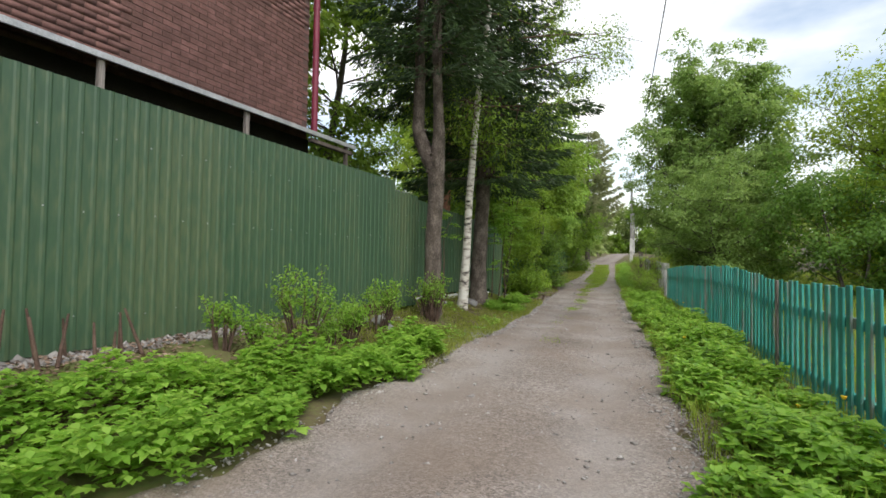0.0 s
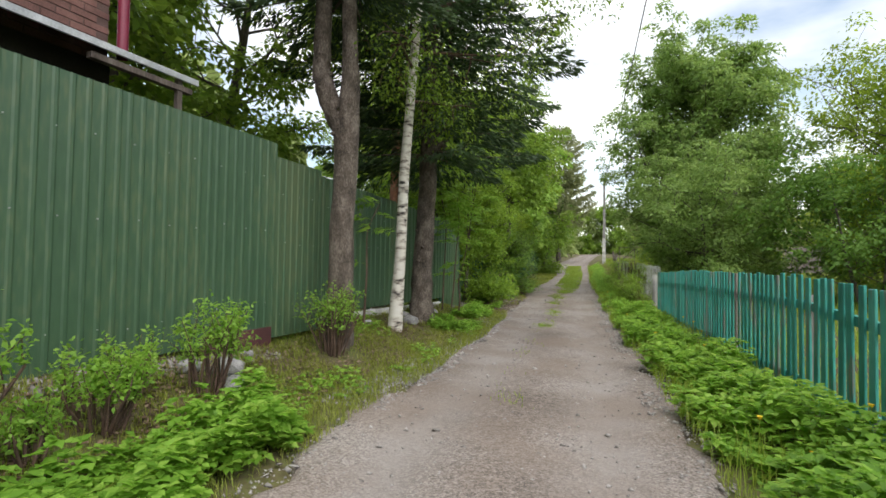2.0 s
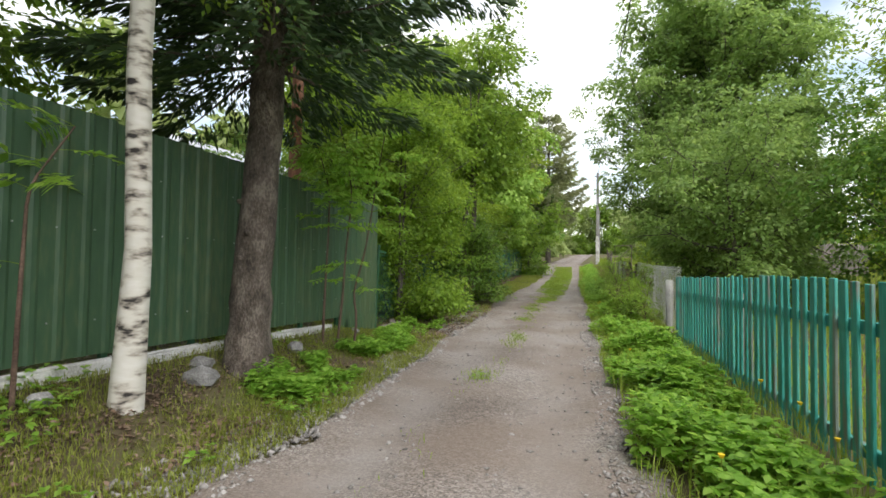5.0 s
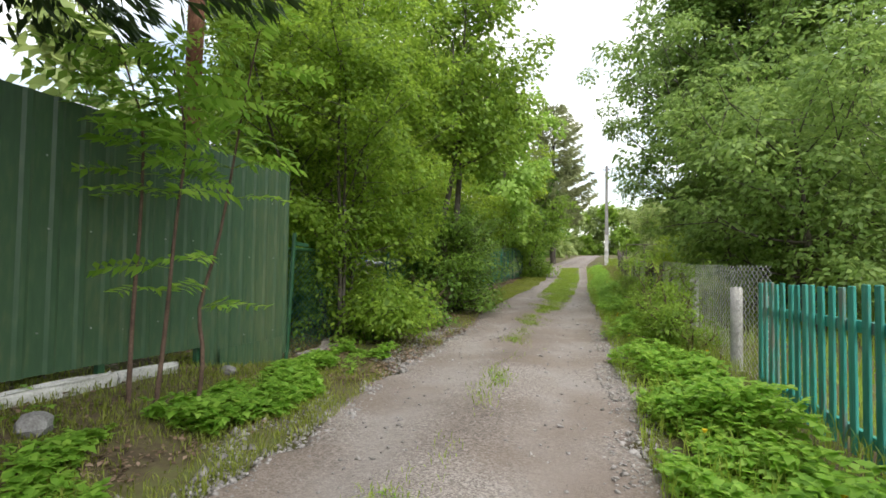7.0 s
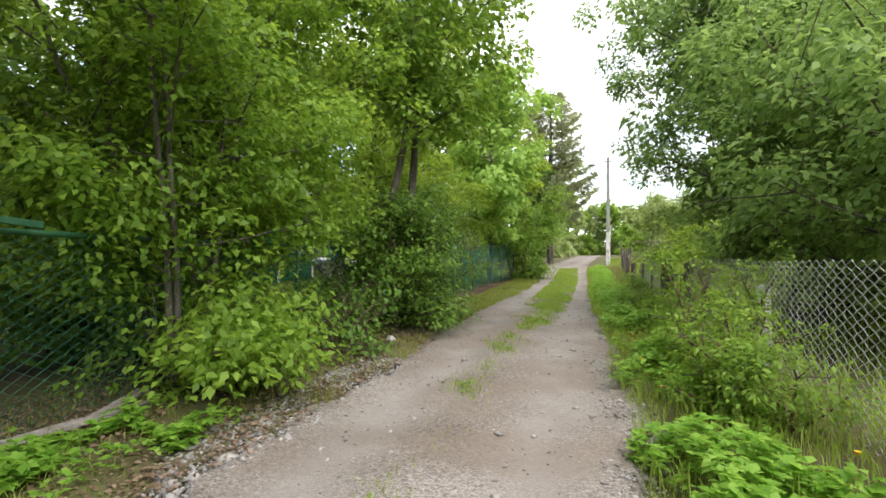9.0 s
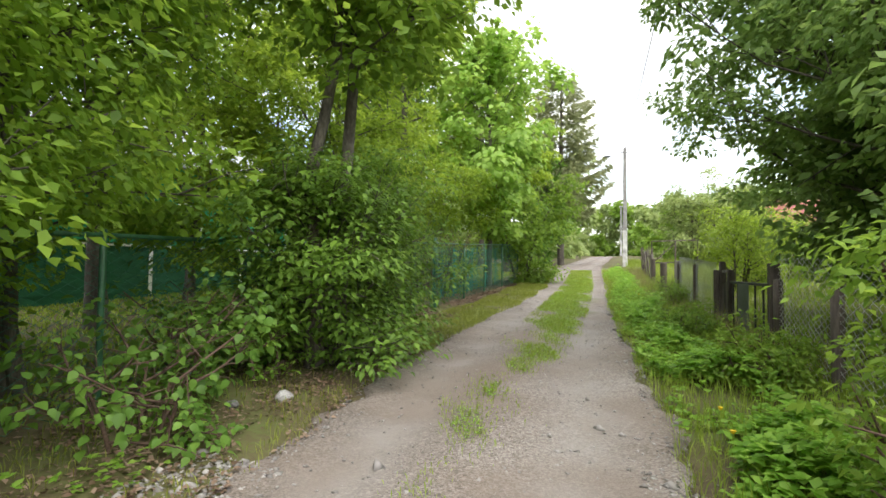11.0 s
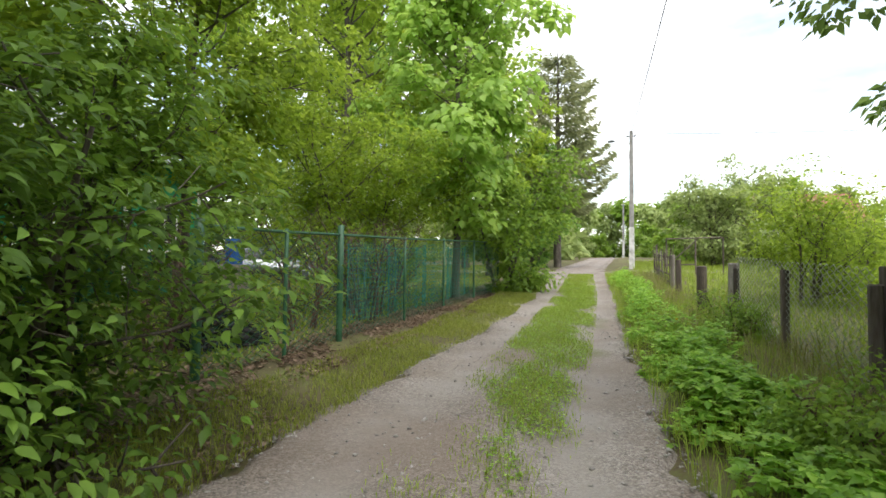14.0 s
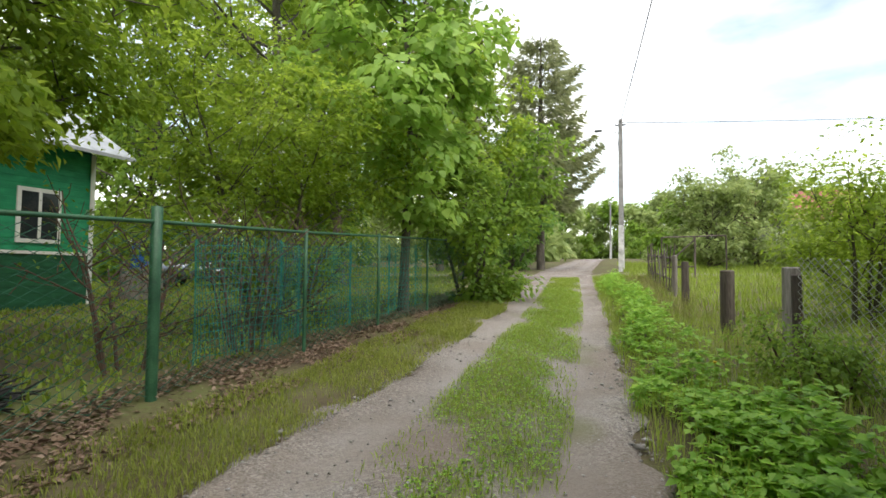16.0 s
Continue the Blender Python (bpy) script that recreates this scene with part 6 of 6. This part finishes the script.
# ---- garden behind the green fence ----
def shade_net():
    """Teal netting hung in folds on the wire."""
    geos = []
    a, b = np.array([-8.05, 31.9]), np.array([-8.4, 38.5])
    L = np.linalg.norm(b - a)
    s = np.arange(0, L, 0.06)
    def place(u, h):
        off = 0.10 * np.sin(u * 3.7) + 0.05 * np.sin(u * 9.1)
        xy = a[None] + (b - a)[None] * (u / L)[:, None]
        return np.column_stack([xy[:, 0] - off - 0.1, xy[:, 1], base_z(xy[:, 1]) + 0.1 + h])
    for u in s:
        h = np.linspace(0.05, 1.42 + 0.05 * math.sin(u * 2), 7)
        geos.append(tube(place(np.full(7, u) + 0.05 * np.sin(h * 3 + u * 4), h), 0.0045, 3))
    for h in np.arange(0.1, 1.42, 0.09):
        geos.append(tube(place(s, np.full(len(s), h)), 0.004, 3))
    ob = arr_part("shade_net", join(*geos), NETTING)
    tagged(ob, "teal plastic netting hung along the garden fence", "net")


shade_net()
rails = thing("fence_top_rail", "green painted steel top rail on the wire fence", "rail", (-7.7, 28.4, gz(-7.7, 28.4)))
for p, q in zip(PN[:-1], PN[1:]):
    o = arr_part("rail_bar", tube([(p[0], p[1], gz(*p) + 1.62), (q[0], q[1], gz(*q) + 1.62)], 0.022, 6), GREENPOST, rails)
    o.matrix_basis = Matrix.Translation(-rails.location)
for k, (x, y, h) in enumerate([(-8.9, 31.7, 1.7), (-8.6, 33.2, 1.9), (-8.8, 34.2, 1.8), (-9.1, 29.0, 1.5)]):
    tree("bare_shrub", "sparse thin-stemmed shrub behind the wire", "shrub", x, y, h, 0.016, 0.5, 0.75, 0.06, 350, LEAF_TREE, TWIG, 700 + k, limbs=16, stems=7, clump=0.12, group="bare shrubs")


def mulch_heap():
    rng = np.random.default_rng(9)
    n = 1500
    p = rng.normal(0, 1, (n, 3)) * np.array([0.25, 0.28, 0.26]); p[:, 2] = np.abs(p[:, 2]) * np.exp(-4 * (p[:, 0] ** 2 + p[:, 1] ** 2))
    geo = []
    for q in p[:500]:
        d = rng.normal(0, 1, 3); d[2] = abs(d[2]) * 0.4; d /= np.linalg.norm(d)
        geo.append(tube([q, q + d * 0.12, q + d * 0.26], [0.012, 0.01, 0.005], 4))
    core = stones(rng, p * np.array([0.8, 0.8, 0.8]), 0.07)
    t = thing("brush_heap", "black heap of charred branches and compost", "heap", (-9.2, 30.1, gz(-9.2, 30.1)))
    tagged(arr_part("brushwood", join(*geo), RUBBER, t), kind="stuff")
    tagged(arr_part("compost", core, RUBBER, t), kind="stuff")


mulch_heap()


def green_house():
    x, y0, y1 = -17.5, 24.5, 37.0
    z = gz(x, 32)
    t = thing("garden_house", "bright green boarded house with white trim and a grey roof", "house", (x, y1, z))
    inv = Matrix.Translation(-t.location)
    def put(n, bm, m, lab="", par=None):
        p = part(n, bm, m, par or t, lab)
        if par is None: p.matrix_basis = inv
        return p
    put("lower_wall", box_bm(x - 7, x, y0, y1, z - 0.2, z + 1.5), HOUSE_DARKGREEN, "dark green boarded lower wall")
    put("upper_wall", box_bm(x - 7, x - 0.02, y0 + 0.02, y1 - 0.02, z + 1.5, z + 4.2), HOUSE_GREEN, "bright green boarded wall")
    for k in range(9):
        put("board", box_bm(x, x + 0.018, y0, y1, z + 0.05 + 0.16 * k, z + 0.19 + 0.16 * k, 0.004), HOUSE_DARKGREEN)
    for k in range(16):
        put("board", box_bm(x - 0.02, x - 0.004, y0, y1, z + 1.53 + 0.165 * k, z + 1.685 + 0.165 * k, 0.004), HOUSE_GREEN)
    for y in (y0, 30.6, 34.4, y1 - 0.09):
        put("corner_board", box_bm(x + 0.018, x + 0.05, y, y + 0.12, z, z + 4.2, 0.005), WHITE_PAINT, "white corner board")
    put("belt_board", box_bm(x + 0.018, x + 0.06, y0, y1, z + 1.48, z + 1.56, 0.005), WHITE_PAINT)
    for y in (26.5, 28.8, 31.6, 35.2):
        w = put("window", box_bm(x - 0.004, x + 0.05, y, y + 1.0, z + 1.75, z + 3.1, 0.01), WHITE_PAINT, "white framed window")
        for dy in (0.09, 0.54):
            p = part("pane", box_bm(x + 0.045, x + 0.054, y + dy, y + dy + 0.37, z + 1.85, z + 3.0), GLASS_DARK, w)
    rb = bmesh.new()
    pts = [(x + 0.7, z + 4.1), (x - 3.5, z + 6.6), (x - 7.7, z + 4.1)]
    lo = [[rb.verts.new((a, yy, b)) for a, b in pts] for yy in (y0 - 0.6, y1 + 0.7)]
    hi = [[rb.verts.new((a, yy, b + 0.09)) for a, b in pts] for yy in (y0 - 0.6, y1 + 0.7)]
    for i in range(2):
        rb.faces.new((hi[0][i], hi[1][i], hi[1][i + 1], hi[0][i + 1])); rb.faces.new((lo[0][i], lo[0][i + 1], lo[1][i + 1], lo[1][i]))
        for e in (0, 1):
            rb.faces.new((lo[e][i], hi[e][i], hi[e][i + 1], lo[e][i + 1]))
    for i in (0, 2):
        rb.faces.new((lo[0][i], lo[1][i], hi[1][i], hi[0][i]))
    put("roof", rb, ROOF_GREY, "grey metal gable roof")
    gb = bmesh.new()
    gb.faces.new([gb.verts.new(c) for c in ((x, y1, z + 4.2), (x - 7, y1, z + 4.2), (x - 3.5, y1, z + 6.3))])
    bmesh.ops.solidify(gb, geom=gb.faces[:], thickness=0.1)
    put("gable", gb, HOUSE_GREEN)


green_house()


def car(x, y, yaw, paint, label):
    t = thing("car", label, "car", (x, y, gz(x, y) + 0.02))
    t.rotation_euler = (0, 0, yaw)
    def loft(n, prof, half, top_half, zc, mat, lab=""):
        bm = bmesh.new()
        a = [bm.verts.new((px, -(half if pz < zc else top_half), pz)) for px, pz in prof]
        b = [bm.verts.new((px, (half if pz < zc else top_half), pz)) for px, pz in prof]
        bm.faces.new(a); bm.faces.new(b[::-1])
        for i in range(len(prof)):
            j = (i + 1) % len(prof)
            bm.faces.new((a[j], a[i], b[i], b[j]))
        bmesh.ops.recalc_face_normals(bm, faces=bm.faces[:])
        bmesh.ops.bevel(bm, geom=bm.edges[:], offset=0.05, segments=2, affect="EDGES")
        return part(n, bm, mat, t, lab, True)
    body = loft("body", [(-2.1, 0.3), (-2.15, 0.62), (-1.95, 0.92), (-1.0, 0.98), (1.1, 0.95), (1.95, 0.80), (2.15, 0.6), (2.1, 0.3)], 0.86, 0.80, 0.85, paint)
    loft("cabin", [(-1.75, 0.93), (-1.3, 1.42), (0.35, 1.45), (1.15, 0.93)], 0.76, 0.60, 1.2, paint)
    for s in (-1, 1):
        bm = bmesh.new()
        q = [bm.verts.new(c) for c in ((-1.45, s * 0.762, 1.0), (-1.15, s * 0.64, 1.36), (0.25, s * 0.64, 1.38), (0.85, s * 0.762, 1.0))]
        bm.faces.new(q); bmesh.ops.solidify(bm, geom=bm.faces[:], thickness=0.02)
        part("side_window", bm, GLASS_DARK, t)
        for wx in (-1.3, 1.35):
            bm = bmesh.new()
            bmesh.ops.create_cone(bm, cap_ends=True, segments=20, radius1=0.32, radius2=0.32, depth=0.2, matrix=Matrix.Translation((wx, s * 0.80, 0.32)) @ Matrix.Rotation(radians(90), 4, "X"))
            bmesh.ops.bevel(bm, geom=[e for e in bm.edges if len(e.link_faces) == 2 and e.calc_face_angle(0) > 1], offset=0.03, segments=2, affect="EDGES")
            w = part("wheel", bm, RUBBER, t)
            bm = bmesh.new()
            bmesh.ops.create_cone(bm, cap_ends=True, segments=14, radius1=0.2, radius2=0.16, depth=0.03, matrix=Matrix.Translation((wx, s * 0.905, 0.32)) @ Matrix.Rotation(radians(-90 * s), 4, "X"))
            part("rim", bm, CAR_SILVER, w)
        part("headlight", box_bm(2.02, 2.13, s * 0.62 - 0.15, s * 0.62 + 0.15, 0.62, 0.76, 0.03), WHITE_PAINT, t)
        part("tail_light", box_bm(-2.14, -2.03, s * 0.66 - 0.1, s * 0.66 + 0.1, 0.66, 0.84, 0.02), ROOF_RED, t)


car(-19.5, 43.0, radians(38), CAR_SILVER, "silver hatchback parked on the lawn")
car(-23.0, 45.0, radians(30), CAR_DARK, "dark car parked beside the green house")
bm = bmesh.new()
bmesh.ops.create_cone(bm, cap_ends=True, segments=16, radius1=0.3, radius2=0.3, depth=0.9, matrix=Matrix.Translation((0, 0, 0.45)))
bmesh.ops.bevel(bm, geom=bm.edges[:], offset=0.02, segments=1, affect="EDGES")
brl = part("water_barrel", bm, CAR_BLUE)
brl.location = (-17.2, 38.3, gz(-17.2, 38.3) + 0.9)
tagged(brl, "blue plastic barrel by the house corner", "barrel")
bs = part("barrel_stand", box_bm(-0.4, 0.4, -0.4, 0.4, 0, 0.9, 0.02), WOOD_GREY)
bs.location = (-17.2, 38.3, gz(-17.2, 38.3)); tagged(bs, "grey wooden stand under a barrel", "stand")


def far_house(x, y, yaw, w, d, h, wall, roof, label):
    t = thing("far_house", label, "house", (x, y, gz(x, y)), "far houses")
    t.rotation_euler = (0, 0, yaw)
    part("wall", box_bm(-w / 2, w / 2, -d / 2, d / 2, -0.3, h), wall, t)
    bm = bmesh.new()
    a = [bm.verts.new(c) for c in ((-w / 2 - 0.4, -d / 2 - 0.4, h), (w / 2 + 0.4, -d / 2 - 0.4, h), (w / 2 + 0.4, d / 2 + 0.4, h), (-w / 2 - 0.4, d / 2 + 0.4, h), (-w / 2 - 0.4, 0, h + d * 0.45), (w / 2 + 0.4, 0, h + d * 0.45))]
    for q in ((0, 1, 5, 4), (2, 3, 4, 5), (0, 4, 3), (1, 2, 5), (3, 2, 1, 0)):
        bm.faces.new([a[i] for i in q])
    part("roof", bm, roof, t)
    for k in (-0.28, 0.0, 0.28):
        win = part("window", box_bm(w * k - 0.5, w * k + 0.5, -d / 2 - 0.05, -d / 2 + 0.02, 0.9, 2.1, 0.02), WHITE_PAINT, t)
        part("pane", box_bm(w * k - 0.4, w * k + 0.4, -d / 2 - 0.06, -d / 2 - 0.04, 1.0, 2.0), GLASS_DARK, win)


far_house(6.4, 72.0, 0.15, 6.5, 5.5, 2.8, CONCRETE, ROOF_RED, "pale house with a red roof across the gardens")
shed = part("garden_shed", box_bm(7.0, 10.5, 43.5, 45.5, 0.9, 3.0, 0.03), WOOD_GREY)
tagged(shed, "grey weathered garden shed among bushes", "shed")


# ---- bricks of the house wall, last ----
def bricks():
    X, Y1 = -5.85, 6.92
    bm = box_bm(-0.045, 0.0, 0.0, 0.25, 0.0, 0.065, 0.004)
    me = bpy.data.meshes.new("brick"); bm.to_mesh(me); bm.free(); me.materials.append(BRICK)
    wall = [c for c in house.children if c.name.startswith("wall")][0]
    rng = random.Random(2)
    base_v = np.array([(-0.045, 0, 0), (0, 0, 0), (0, 0.25, 0), (-0.045, 0.25, 0), (-0.045, 0, 0.065), (0, 0, 0.065), (0, 0.25, 0.065), (-0.045, 0.25, 0.065)])
    base_f = np.array([(0, 1, 5, 4), (1, 2, 6, 5), (2, 3, 7, 6), (4, 5, 6, 7), (3, 2, 1, 0)])
    vs, fs, k, made = [], [], 0, 0
    for row in range(56):
        z = 3.42 + row * 0.075
        y = Y1 - 0.25 - (0.13 if row % 2 else 0.0)
        while y > -4.0:
            off = rng.uniform(-0.0015, 0.003)
            near = y > 3.6 and row < 26
            if near and made < 300:
                share("brick", me, wall, Matrix.Translation((X + off, y, z)))
                made += 1
            else:
                vs.append(base_v + np.array([X + off, y, z])); fs.append(base_f + k); k += len(base_v)
            y -= 0.26
    o = arr_part("brickwork", (np.concatenate(vs), np.concatenate(fs)), BRICK_FAR, house)
    o.matrix_basis = house_inv
    tagged(o, kind="stuff")


def brick_far():
    m = BRICK.copy(); m.name = "brick_varied"
    n, l = m.node_tree.nodes, m.node_tree.links
    geo = n.new("ShaderNodeNewGeometry")
    mr = [x for x in n if x.type == "MAP_RANGE"][0]
    l.new(geo.outputs["Random Per Island"], mr.inputs["Value"])
    return m


BRICK_FAR = brick_far()
bricks()
